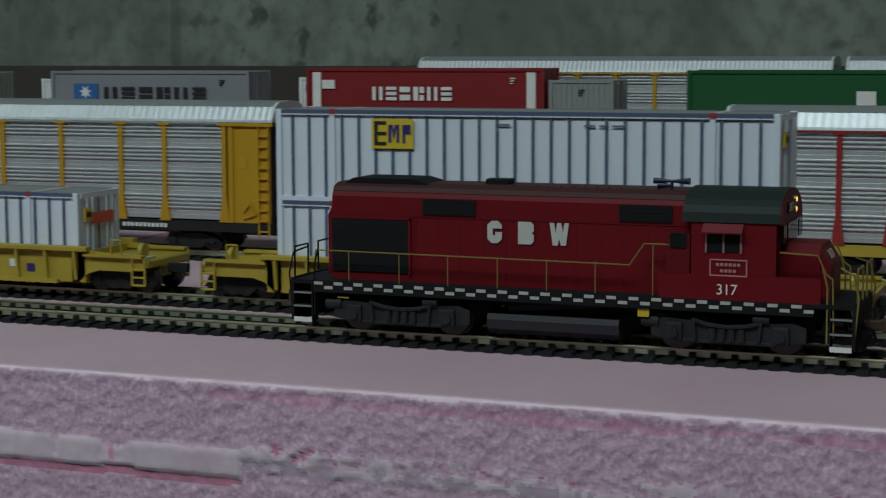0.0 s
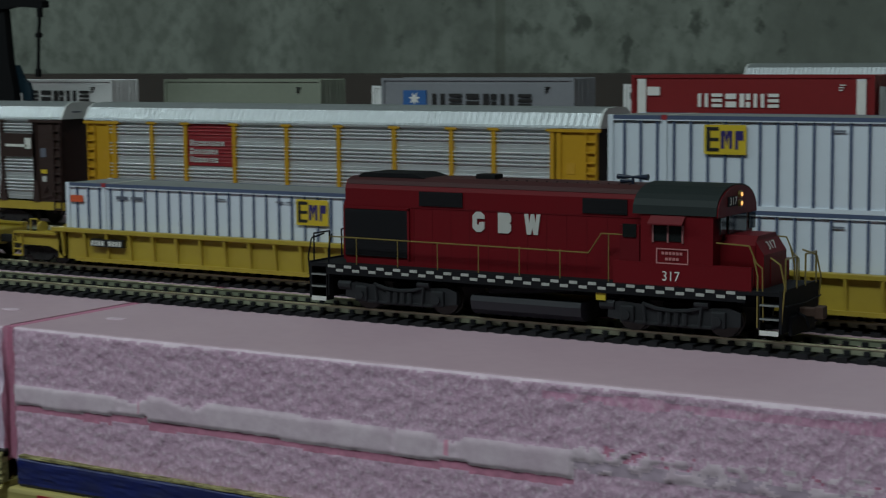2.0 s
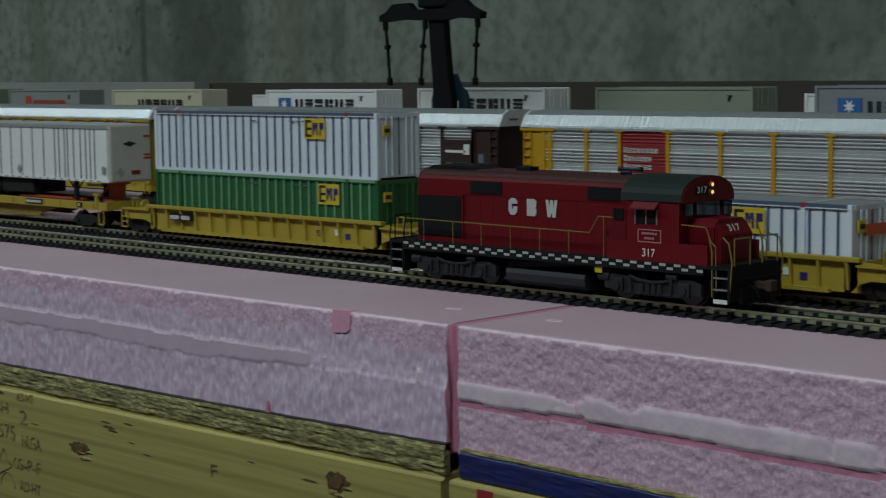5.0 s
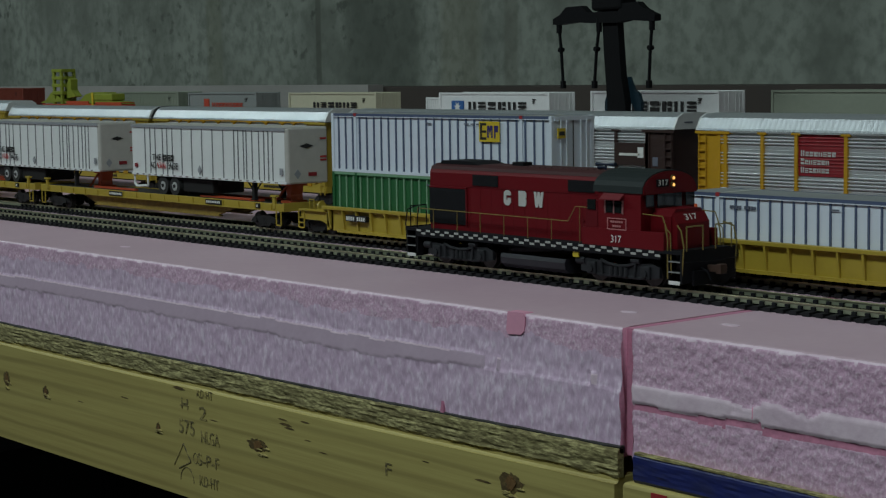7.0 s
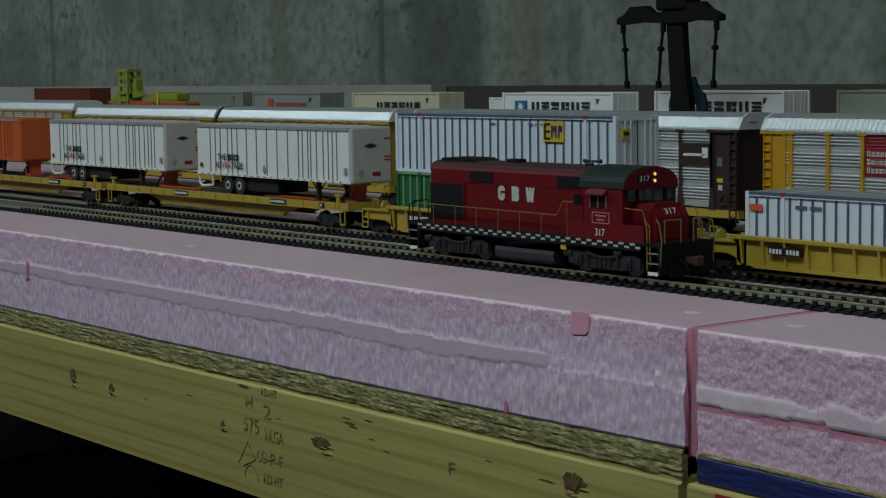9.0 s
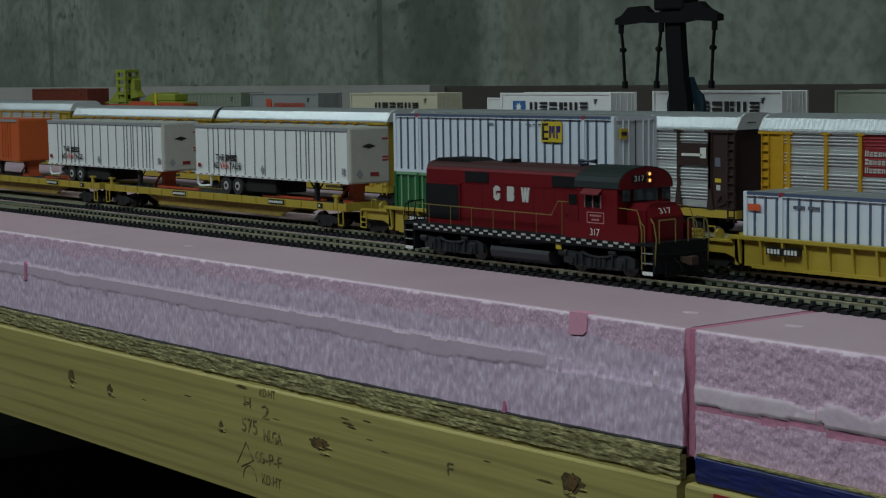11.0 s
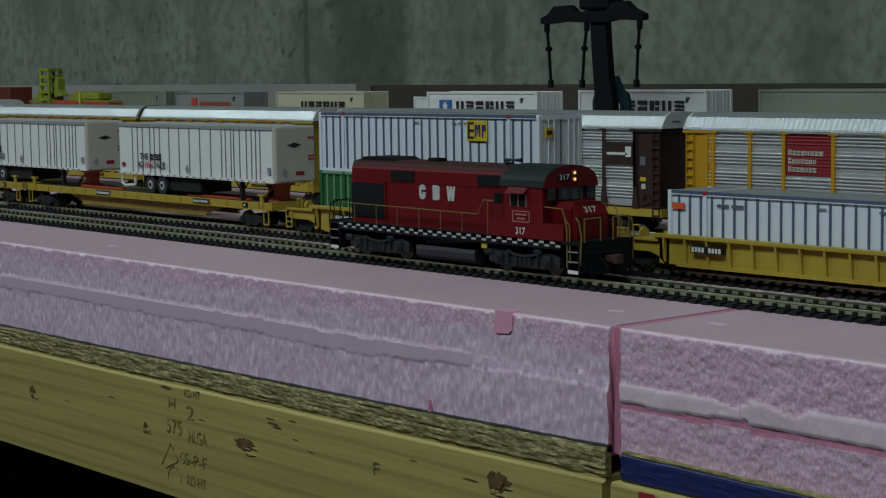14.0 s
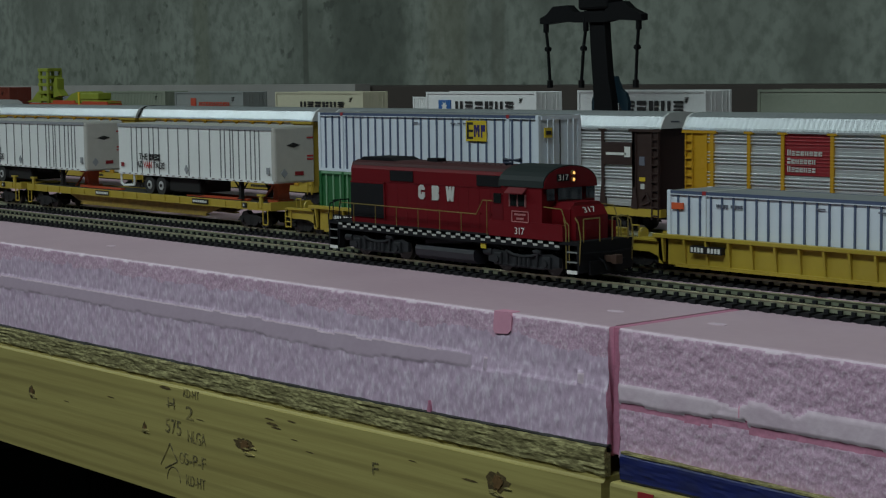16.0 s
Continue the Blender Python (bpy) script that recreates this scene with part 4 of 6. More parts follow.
def flat_car(m, half_len, label, hitches):
    """A low yellow flat car for trailers; origin: middle, rail top."""
    c = thing("flat_car", m, label, "railway car", "yellow trailer flat cars")
    hl, half, zt = half_len, 0.0150, 0.0160
    part("deck", boxes((-hl, hl, -half + 0.002, half - 0.002, zt - 0.0012, zt - 0.0004)), DARK_DECK, c, "dark deck between the side sills")
    for s in (-1, 1):
        y = s * half
        part("side_sill", boxes((-hl, hl, *sorted((y - s * 0.0012, y)), zt - 0.0042, zt), bev=0.0002), YELLOW, c)
        part("sill_flange", boxes((-hl, hl, *sorted((y - s * 0.0012, y + s * 0.0008)), zt - 0.0046, zt - 0.0041)), YELLOW, c)
        belly = [(-hl * 0.66, zt - 0.0040), (-hl * 0.5, zt - 0.0108), (hl * 0.5, zt - 0.0108), (hl * 0.66, zt - 0.0040)]
        part("fish_belly", prism(bmesh.new(), belly, "y", *sorted((s * 0.0105, s * 0.0122))), BROWN_YELLOW, c)
        part("belly_flange", boxes((-hl * 0.52, hl * 0.52, *sorted((s * 0.0098, s * 0.0130)), zt - 0.0114, zt - 0.0106)), BROWN_YELLOW, c)
        for i in range(17):
            x = -hl + 0.012 + i * (2 * hl - 0.024) / 16
            part("rib", boxes((x - 0.0004, x + 0.0004, *sorted((y, y + s * 0.0006)), zt - 0.0041, zt - 0.0003)), YELLOW, c)
        for x, w in ((hl * 0.45, 0.018), (-hl * 0.35, 0.018), (hl * 0.82, 0.004)):
            part("marking_plate", boxes((x, x + w, *sorted((y, y + s * 0.0009)), zt - 0.0036, zt - 0.0006)), INK, c, "black lettering plate")
            bm = bmesh.new()
            for k in range(int(w / 0.0022)):
                box(bm, x + 0.001 + k * 0.0021, x + 0.0024 + k * 0.0021, *sorted((y, y + s * 0.0011)), zt - 0.0028, zt - 0.0014)
            pieces("marking_bar", bm, WHITE, c)
    for e in (-1, 1):
        part("end_sill", boxes((*sorted((e * hl, e * (hl + 0.0015))), -half, half, zt - 0.0046, zt + 0.0006)), YELLOW, c)
        part("coupler", boxes((*sorted((e * hl, e * (hl + 0.0075))), -0.0015, 0.0015, 0.007, 0.0105)), DARK, c)
        freight_truck(c, e * (hl - 0.022), DARK)
        y = -half - 0.0006
        part("stirrup_step", rods([(e * (hl - 0.006), y, zt - 0.004), (e * (hl - 0.006), y, 0.003), (e * (hl - 0.001), y, 0.003), (e * (hl - 0.001), y, zt - 0.004)], 0.00045), YELLOW, c)
        part("brake_stand", boxes((*sorted((e * (hl - 0.010), e * (hl - 0.0075))), y, y + 0.0015, zt - 0.003, zt + 0.005), (*sorted((e * (hl - 0.012), e * (hl - 0.0055))), y - 0.0003, y + 0.002, zt + 0.004, zt + 0.0052)), YELLOW, c, "yellow brake stand")
    # hitch and red deck gear
    for x in hitches:
        hitch = part("trailer_hitch", boxes((x - 0.0060, x + 0.0045, -0.0060, 0.0060, zt - 0.001, zt + 0.0014), (x - 0.0052, x + 0.0052, -0.0060, 0.0060, zt + 0.0100, zt + 0.0122)), HITCH, c, "orange-red upright trailer hitch")
        part("hitch_pedestal", prism(bmesh.new(), [(x - 0.0034, zt + 0.0012), (x + 0.0030, zt + 0.0012), (x + 0.0024, zt + 0.0050), (x + 0.0036, zt + 0.0102), (x - 0.0036, zt + 0.0102), (x - 0.0024, zt + 0.0050)], "y", -0.0042, 0.0042), HITCH, hitch)
        for y in (-0.0050, 0.0044):
            part("hitch_strut", prism(bmesh.new(), [(x - 0.0150, zt), (x - 0.0130, zt), (x - 0.0010, zt + 0.0095), (x - 0.0030, zt + 0.0095)], "y", y, y + 0.0010), HITCH, hitch)
    pieces("rub_rail", boxes((-hl * 0.55, -hl * 0.2, -0.009, -0.006, zt, zt + 0.0012), (hl * 0.35, hl * 0.8, -0.010, -0.007, zt, zt + 0.0012), (hl * 0.35, hl * 0.8, 0.004, 0.007, zt, zt + 0.0012)), ORANGE_RED, c, "orange-red rub rails")
    return c


def road_trailer(m, shell, post, nose, label, slogan=True, length=0.184):
    """A road van on its wheels; origin: middle of the body's underside, wheels at -x."""
    t = thing("road_trailer", m, label, "semi trailer", "trailers on the flat cars")
    W, H = 8.5 * HO, 0.0340
    x0, x1, y0, y1 = -length / 2, length / 2, -W / 2, W / 2
    part("body", boxes((x0, x1 - 0.001, y0 + 0.0005, y1 - 0.0005, 0.0006, H - 0.0004), bev=0.0003), shell, t)
    part("nose", boxes((x1 - 0.0045, x1, y0 + 0.0002, y1 - 0.0002, 0.0, H), bev=0.0012), nose, t, "plain smooth nose")
    part("roof", boxes((x0, x1 - 0.001, y0 + 0.0002, y1 - 0.0002, H - 0.0005, H + 0.0001)), nose, t)
    for y in (y0 - 0.0001, y1 - 0.0006):
        part("top_rail", boxes((x0, x1 - 0.003, y, y + 0.0007, H - 0.0022, H - 0.0002)), TRAILER_RAIL, t, "grey top rail")
        part("bottom_rail", boxes((x0, x1 - 0.002, y, y + 0.0007, 0, 0.0016)), shell, t)
    bm = boxes((-0.00035, 0.00035, 0, 0.0005, 0.0016, H - 0.0022))
    me = bpy.data.meshes.new("side_post")
    bm.to_mesh(me)
    bm.free()
    me.materials.append(post)
    xs = [0.094, 0.130, 0.165, 0.216, 0.246, 0.282, 0.345, 0.411, 0.478, 0.545, 0.613, 0.680, 0.705, 0.738, 0.755, 0.79, 0.83, 0.86, 0.885, 0.91]
    for k in xs:
        share("side_post", me, t, pose(x0 + k * length, y0 + 0.0001, 0))
        share("side_post", me, t, pose(x0 + k * length, y1 - 0.0006, 0))
    bm = bmesh.new()
    for i in range(22):
        x = x0 + 0.006 + i * (length - 0.012) / 22
        box(bm, x, x + 0.0026, y0 - 0.0003, y0, 0.0004, 0.0010)
    pieces("marker_tape", bm, TAPE, t, "dashed dark marker tape")
    if slogan:
        words("slogan_word", "THE", 0.0058, INK, t, pose(x0 + 0.0330, y0 - 0.0004, 0.0122) @ FRONT, 0.0105, bold=0.00007)
        glyph_row("slogan_mark", x0 + 0.0400, 0.0103, 0.0040, 0.0036, 4, y0, INK, t, "dark letter-sized marks", start=3)
        for text, ink, at, w in (("AD", INK, 0.0285, 0.0072), ("VAN", SIGN_BRIGHT, 0.0386, 0.0105), ("TAGE", INK, 0.0522, 0.0142)):
            words("slogan_word", text, 0.0058, ink, t, pose(x0 + at, y0 - 0.0004, 0.0068) @ FRONT, w, bold=0.00007)
        part("side_diamond", prism(bmesh.new(), [(x0 + 0.0830, 0.0055), (x0 + 0.0852, 0.0085), (x0 + 0.0874, 0.0055), (x0 + 0.0852, 0.0025)], "y", y0 - 0.0002, y0 + 0.0002), TRAILER_RAIL, t, "pale grey diamond placard")
        part("side_pocket", boxes((x1 - 0.0085, x1 - 0.0055, y0 - 0.0004, y0, 0.0055, 0.0095)), TRAILER_RAIL, t)
        part("rear_plate", boxes((x0 + 0.004, x0 + 0.0075, y0 - 0.0003, y0, 0.0052, 0.0078)), SIGN_RED, t)
        part("nose_badge", prism(bmesh.new(), [(-0.006, 0.0228), (-0.001, 0.0243), (0.004, 0.0228), (-0.001, 0.0213)], "x", x1, x1 + 0.0003), INK, t, "dark flat lozenge badge")
        part("nose_plate", boxes((x1, x1 + 0.0003, 0.0, 0.006, 0.0045, 0.0068)), SIGN_RED, t, "small dark red plate")
        part("nose_diamond", prism(bmesh.new(), [(-0.0105, 0.006), (-0.008, 0.009), (-0.0055, 0.006), (-0.008, 0.003)], "x", x1 - 0.0001, x1 + 0.0002), TRAILER_RAIL, t)
        pieces("nose_label", boxes((x1, x1 + 0.0003, 0.009, 0.0135, 0.0135, 0.0145), (x1, x1 + 0.0003, 0.009, 0.0135, 0.0155, 0.0165), (x1, x1 + 0.0003, 0.009, 0.0135, 0.0265, 0.0275)), SIGN_BRIGHT, t)
    part("chassis", boxes((x0 + 0.02, x0 + 0.100, -0.008, 0.008, -0.004, 0.0)), DARK, t)
    part("slider_box", boxes((x0 + 0.0600, x0 + 0.0960, -0.0120, 0.0120, -0.0095, -0.0005), bev=0.0008), DARK, t, "dark underbody box behind the wheels")
    for xw in (x0 + 0.038, x0 + 0.0525):
        for s in (-1, 1):
            w = part("wheel", rod(bmesh.new(), (xw, s * 0.0070, -0.0062), (xw, s * 0.0138, -0.0062), 0.0060, 22), TYRE, t)
            part("rim", rod(bmesh.new(), (xw, s * 0.0137, -0.0062), (xw, s * 0.0140, -0.0062), 0.0029, 16), RIM, w, "pale wheel rim")
            part("hub", rod(bmesh.new(), (xw, s * 0.0139, -0.0062), (xw, s * 0.0146, -0.0062), 0.0012, 10), DARK, w)
    for s in (-1, 1):
        part("landing_leg", boxes((x1 - 0.0435, x1 - 0.041, *sorted((s * 0.0095, s * 0.012)), -0.0105, 0.0), (x1 - 0.0445, x1 - 0.040, *sorted((s * 0.009, s * 0.0125)), -0.0112, -0.0104)), DARK, t)
        part("leg_brace", rods([(x1 - 0.050, s * 0.0105, 0), (x1 - 0.0425, s * 0.0105, -0.007), (x1 - 0.035, s * 0.0105, 0)], 0.0005), DARK, t)
    part("rear_bumper", rods([(x0 + 0.001, -0.0135, 0), (x0 + 0.001, -0.0135, -0.006), (x0 + 0.004, -0.0135, -0.0078), (x0 + 0.018, -0.0135, -0.0070), (x0 + 0.018, -0.0135, 0)], 0.0008), shell, t)
    return t


def loco():
    """A four-axle diesel hood unit; origin: middle, rail top; its cab at +x."""
    c = thing("locomotive", pose(0, 0, 0), "dark red model diesel locomotive with black underframe on track", "locomotive")
    W, HW = 0.0172, 0.0118                      # half widths of deck and hood
    zd, zt = 0.0170, 0.0490                     # deck and hood top
    hr, hc, cf, nf = -0.0800, 0.0430, 0.0690, 0.0840
    # hood with rounded top edges
    sec = [(-HW, zd), (-HW, zt - 0.0042), (-HW + 0.0012, zt - 0.0012), (-HW + 0.0045, zt), (HW - 0.0045, zt), (HW - 0.0012, zt - 0.0012), (HW, zt - 0.0042), (HW, zd)]
    part("long_hood", prism(bmesh.new(), sec, "x", hr, hc), RED, c, "dark red long hood")
    part("hood_roof", prism(bmesh.new(), [(p * 1.012, q + 0.0002) for p, q in [(-HW + 0.0006, zt - 0.0027), *sec[2:6], (HW - 0.0006, zt - 0.0027)]], "x", hr + 0.0005, hc), RED_TOP, c, "darker red hood top")
    part("rear_chamfer", prism(bmesh.new(), [(hr - 0.0025, zd + 0.001), (hr - 0.0025, zt - 0.011), (hr + 0.0002, zt - 0.005), (hr + 0.0002, zd + 0.001)], "y", -HW + 0.002, HW - 0.002), RED, c)
    for x0, x1 in ((-0.0810, -0.0525),):
        for s in (-1, 1):
            g = part("radiator_grille", boxes((x0 + 0.001, x1, *sorted((s * HW, s * (HW + 0.0006))), zd + 0.0030, zd + 0.0202)), GRILLE, c, "black radiator grille")
            for k in range(15):
                z = zd + 0.0038 + k * 0.00105
                part("slat", boxes((x0 + 0.0017, x1 - 0.0007, *sorted((s * HW, s * (HW + 0.0007))), z, z + 0.0004)), GRILLE, g)
            part("grille_frame", boxes((x1, x1 + 0.0008, *sorted((s * HW, s * (HW + 0.0007))), zd + 0.0024, zd + 0.0210), (x0 + 0.001, x1 + 0.0008, *sorted((s * HW, s * (HW + 0.0007))), zd + 0.0204, zd + 0.0212)), RED, c)
    for x0, x1 in ((-0.0475, -0.0292), (0.0188, 0.0357)):
        for s in (-1, 1):
            g = part("louvre", boxes((x0, x1, *sorted((s * HW, s * (HW + 0.0004))), zt - 0.0096, zt - 0.0044)), GRILLE, c, "black louvre panel")
            for k in range(4):
                part("slat", boxes((x0 + 0.0005, x1 - 0.0005, *sorted((s * HW, s * (HW + 0.0005))), zt - 0.0091 + k * 0.0012, zt - 0.0086 + k * 0.0012)), GRILLE, g)
    for k in range(12):
        x = -0.0500 + k * 0.0078
        if x < 0.034:
            for s in (-1, 1):
                part("door_seam", boxes((x, x + 0.0002, *sorted((s * HW, s * (HW + 0.00006))), zd + 0.001, zt - 0.0105)), RED_DARK, c)
                part("door_latch", boxes((x + 0.0006, x + 0.0012, *sorted((s * HW, s * (HW + 0.0005))), zd + 0.009, zd + 0.0096)), RED, c)
    part("hood_seam", boxes((-0.0515, hc, -HW - 0.0002, -HW, zt - 0.0106, zt - 0.0103)), RED_DARK, c)
    # white marks on the hood: three plain blocks
    for s in (-1, 1):
        y = s * HW
        lo, hi = zt - 0.0180, zt - 0.0108
        h = hi - lo
        for x, w, shape in ((-0.0250, 0.0049, 0), (-0.0146, 0.0053, 1), (-0.0040, 0.0064, 2)):
            if shape == 0:
                o = [(0.3, 0), (0.7, 0), (1, 0.18), (1, 0.5), (0.55, 0.5), (0.55, 0.36), (0.36, 0.36), (0.36, 0.66), (1, 0.66), (1, 0.82), (0.7, 1), (0.3, 1), (0, 0.82), (0, 0.18)]
            elif shape == 1:
                o = [(0, 0), (0.8, 0), (1, 0.14), (1, 0.42), (0.86, 0.5), (1, 0.58), (1, 0.86), (0.8, 1), (0, 1)]
            else:
                o = [(0.16, 0), (0.42, 0), (0.5, 0.3), (0.58, 0), (0.84, 0), (1, 1), (0.76, 1), (0.70, 0.55), (0.60, 1), (0.40, 1), (0.30, 0.55), (0.24, 1), (0, 1)]
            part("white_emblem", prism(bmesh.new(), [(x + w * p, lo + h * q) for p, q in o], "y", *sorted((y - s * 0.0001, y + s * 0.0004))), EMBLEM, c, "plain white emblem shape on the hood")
    # cab
    cw = 0.0170
    wall = [(-cw, zd), (-cw, zt - 0.0082), (cw, zt - 0.0082), (cw, zd)]
    part("cab", prism(bmesh.new(), wall, "x", hc, cf), RED, c, "dark red cab")
    arc = [(cw * 1.03 * math.cos(a), zt - 0.0084 + 0.0098 * math.sin(a) ** 0.8) for a in [math.pi * k / 14 for k in range(15)]]
    part("cab_roof", prism(bmesh.new(), arc, "x", hc - 0.0028, cf + 0.0012), CAB_ROOF, c, "dark green-black arched cab roof")
    arc2 = [(p * 0.97, q - 0.0005) for p, q in arc]
    part("cab_front", prism(bmesh.new(), arc2, "x", cf + 0.0012, cf + 0.0016), RED, c)
    part("skirt", boxes((0.0330, cf + 0.0135, -W, -W + 0.0016, zd - 0.0004, zd + 0.0075)), RED, c, "red side skirt")
    part("skirt", boxes((0.0330, cf + 0.0135, W - 0.0016, W, zd - 0.0004, zd + 0.0075)), RED, c, "red side skirt")
    for s in (-1, 1):
        y = s * cw
        part("cab_window", boxes((hc + 0.0048, hc + 0.0154, *sorted((y, y + s * 0.0003)), zt - 0.0173, zt - 0.0122)), GLASS, c, "dark cab side window")
        for x in (hc + 0.0044, hc + 0.0098, hc + 0.0151):
            part("window_frame", boxes((x, x + 0.0006, *sorted((y, y + s * 0.0006)), zt - 0.0177, zt - 0.0118)), WINDOW_TRIM, c)
        part("window_awning", prism(bmesh.new(), [(y, zt - 0.0086), (y + s * 0.0030, zt - 0.0112), (y + s * 0.0030, zt - 0.0116), (y, zt - 0.0094)], "x", hc + 0.0038, hc + 0.0162), AWNING, c, "faded red awning")
        bm = boxes((hc + 0.0058, hc + 0.0174, *sorted((y, y + s * 0.0003)), zt - 0.0248, zt - 0.0244), (hc + 0.0058, hc + 0.0174, *sorted((y, y + s * 0.0003)), zt - 0.0200, zt - 0.0196),
                   (hc + 0.0058, hc + 0.0062, *sorted((y, y + s * 0.0003)), zt - 0.0248, zt - 0.0196), (hc + 0.0170, hc + 0.0174, *sorted((y, y + s * 0.0003)), zt - 0.0248, zt - 0.0196))
        for k in range(6):
            box(bm, hc + 0.0078 + k * 0.0013, hc + 0.0087 + k * 0.0013, *sorted((y, y + s * 0.0003)), zt - 0.0217, zt - 0.0208)
            if 0 < k < 5:
                box(bm, hc + 0.0078 + k * 0.0013, hc + 0.0087 + k * 0.0013, *sorted((y, y + s * 0.0003)), zt - 0.0236, zt - 0.0227)
        part("cab_plate", bm, PLATE_PINK, c, "pale framed lettering plate")
    words("cab_number", "317", 0.0046, WHITE, c, pose(hc + 0.0112, -W - 0.0002, zd + 0.0030) @ FRONT, 0.0063)
    part("cab_step_well", boxes((hc - 0.0078, hc - 0.0005, -W + 0.0003, -HW, zd + 0.0075, zt - 0.0125)), RED_DARK, c)
    part("cab_rear_window", boxes((hc - 0.0065, hc - 0.0015, -W - 0.0001, -W + 0.0004, zt - 0.0165, zt - 0.0120)), GLASS, c)
    # cab front: windows, number board, headlights
    xf = cf + 0.0016
    part("windscreen", boxes((xf, xf + 0.0004, -0.0084, 0.0068, zt - 0.0148, zt - 0.0088)), GLASS, c, "dark windscreen")
    part("side_windscreen", boxes((xf, xf + 0.0004, -0.0155, -0.0108, zt - 0.0145, zt - 0.0090)), GLASS, c)
    part("side_windscreen", boxes((xf, xf + 0.0004, 0.0095, 0.0150, zt - 0.0145, zt - 0.0090)), GLASS, c)
    part("number_board", boxes((xf, xf + 0.0005, -0.0090, -0.0015, zt - 0.0058, zt - 0.0025)), GRILLE, c, "black number board")
    words("board_number", "317", 0.0036, WHITE, c, pose(xf + 0.0006, -0.0053, zt - 0.0042) @ EAST, 0.0062)
    for dz in (0.0, -0.0030):
        lamp = part("headlight", rod(bmesh.new(), (xf, 0.0010, zt - 0.0022 + dz), (xf + 0.0010, 0.0010, zt - 0.0022 + dz), 0.0012, 14), CHROME, c)
        part("lens", rod(bmesh.new(), (xf + 0.0010, 0.0010, zt - 0.0022 + dz), (xf + 0.0012, 0.0010, zt - 0.0022 + dz), 0.0007, 12), HEADLIGHT, lamp, "glowing warm headlight lens")
    # short hood
    nz = zt - 0.0150
    nose = [(-HW + 0.001, zd), (-HW + 0.001, nz - 0.003), (-HW + 0.0040, nz), (HW - 0.0040, nz), (HW - 0.001, nz - 0.003), (HW - 0.001, zd)]
    part("short_hood", prism(bmesh.new(), nose, "x", cf, nf - 0.003), RED, c, "dark red short hood")
    part("nose_cap", prism(bmesh.new(), [(nf - 0.003, zd), (nf, zd), (nf, nz - 0.006), (nf - 0.003, nz - 0.0015)], "y", -HW + 0.0016, HW - 0.0016), RED, c)
    words("nose_number", "317", 0.0042, WHITE, c, pose(nf - 0.0012, -0.0004, nz - 0.00355) @ EAST @ pose(0, 0, 0, -33.7), 0.0075)
    part("nose_door", boxes((nf, nf + 0.0003, -0.0045, 0.0045, zd + 0.001, nz - 0.0075)), RED, c)
    # deck and striped sill
    part("deck", boxes((-0.0920, 0.0920, -W, W, zd - 0.0014, zd)), BLACK, c, "black deck")
    for s in (-1, 1):
        y = s * W
        sill = part("sill", boxes((-0.0850, 0.0805, *sorted((y - s * 0.0012, y)), zd - 0.0040, zd - 0.0003)), BLACK, c, "black side sill")
        for k in range(23):
            x = -0.0845 + k * 0.0072
            part("sill_dash", boxes((x, x + 0.0031, *sorted((y, y + s * 0.00015)), zd - 0.0015, zd - 0.0005)), DASH, sill)
            part("sill_dash", boxes((x + 0.0037, x + 0.0067, *sorted((y, y + s * 0.00015)), zd - 0.0029, zd - 0.0019)), DASH, sill)
    part("fuel_tank", prism(bmesh.new(), [(-0.0150, 0.0086), (-0.0156, 0.0068), (-0.0150, 0.0038), (-0.0125, 0.0018), (0.0125, 0.0018), (0.0150, 0.0038), (0.0156, 0.0068), (0.0150, 0.0086)], "x", -0.0240, 0.0198), TANK, c, "dark grey fuel tank")
    part("air_tank", rod(bmesh.new(), (-0.0170, -0.0128, 0.0112), (0.0160, -0.0128, 0.0142), 0.0022, 12), BLACK, c, "long air reservoir")
    part("underframe", boxes((-0.084, 0.084, -0.009, 0.009, 0.0105, zd - 0.0012)), BLACK, c)
    part("handrail_flag", boxes((0.0262, 0.0298, -W + 0.0006, -W + 0.0012, zd - 0.0066, zd - 0.0042)), YELLOW_PAINT, c, "small yellow box")
    # trucks
    for xc in (-0.0541, 0.0541):
        tr = part("truck_bolster", boxes((xc - 0.005, xc + 0.005, -0.0120, 0.0120, 0.0058, 0.0105)), BLACK, c)
        for dx in (-0.0165, 0.0165):
            for s in (-1, 1):
                bm = rod(bmesh.new(), (xc + dx, s * 0.0083, 0.0058), (xc + dx, s * 0.0107, 0.0058), 0.0058, 24)
                rod(bm, (xc + dx, s * 0.0076, 0.0058), (xc + dx, s * 0.0083, 0.0058), 0.0064, 24)
                part("wheel", bm, WHEEL, tr)
        for s in (-1, 1):
            y = s * 0.0142
            bm = prism(bmesh.new(), [(xc - 0.0240, 0.0045), (xc - 0.0240, 0.0090), (xc - 0.0200, 0.0105), (xc - 0.0105, 0.0098), (xc - 0.0070, 0.0080), (xc + 0.0070, 0.0080), (xc + 0.0105, 0.0098),
                                     (xc + 0.0200, 0.0105), (xc + 0.0240, 0.0090), (xc + 0.0240, 0.0045), (xc + 0.0190, 0.0040), (xc + 0.0110, 0.0028), (xc - 0.0110, 0.0028), (xc - 0.0190, 0.0040)], "y", y - 0.0009, y + 0.0009)
            part("side_frame", bm, TRUCK_GREY, tr, "weathered grey truck side")
            bm = bmesh.new()
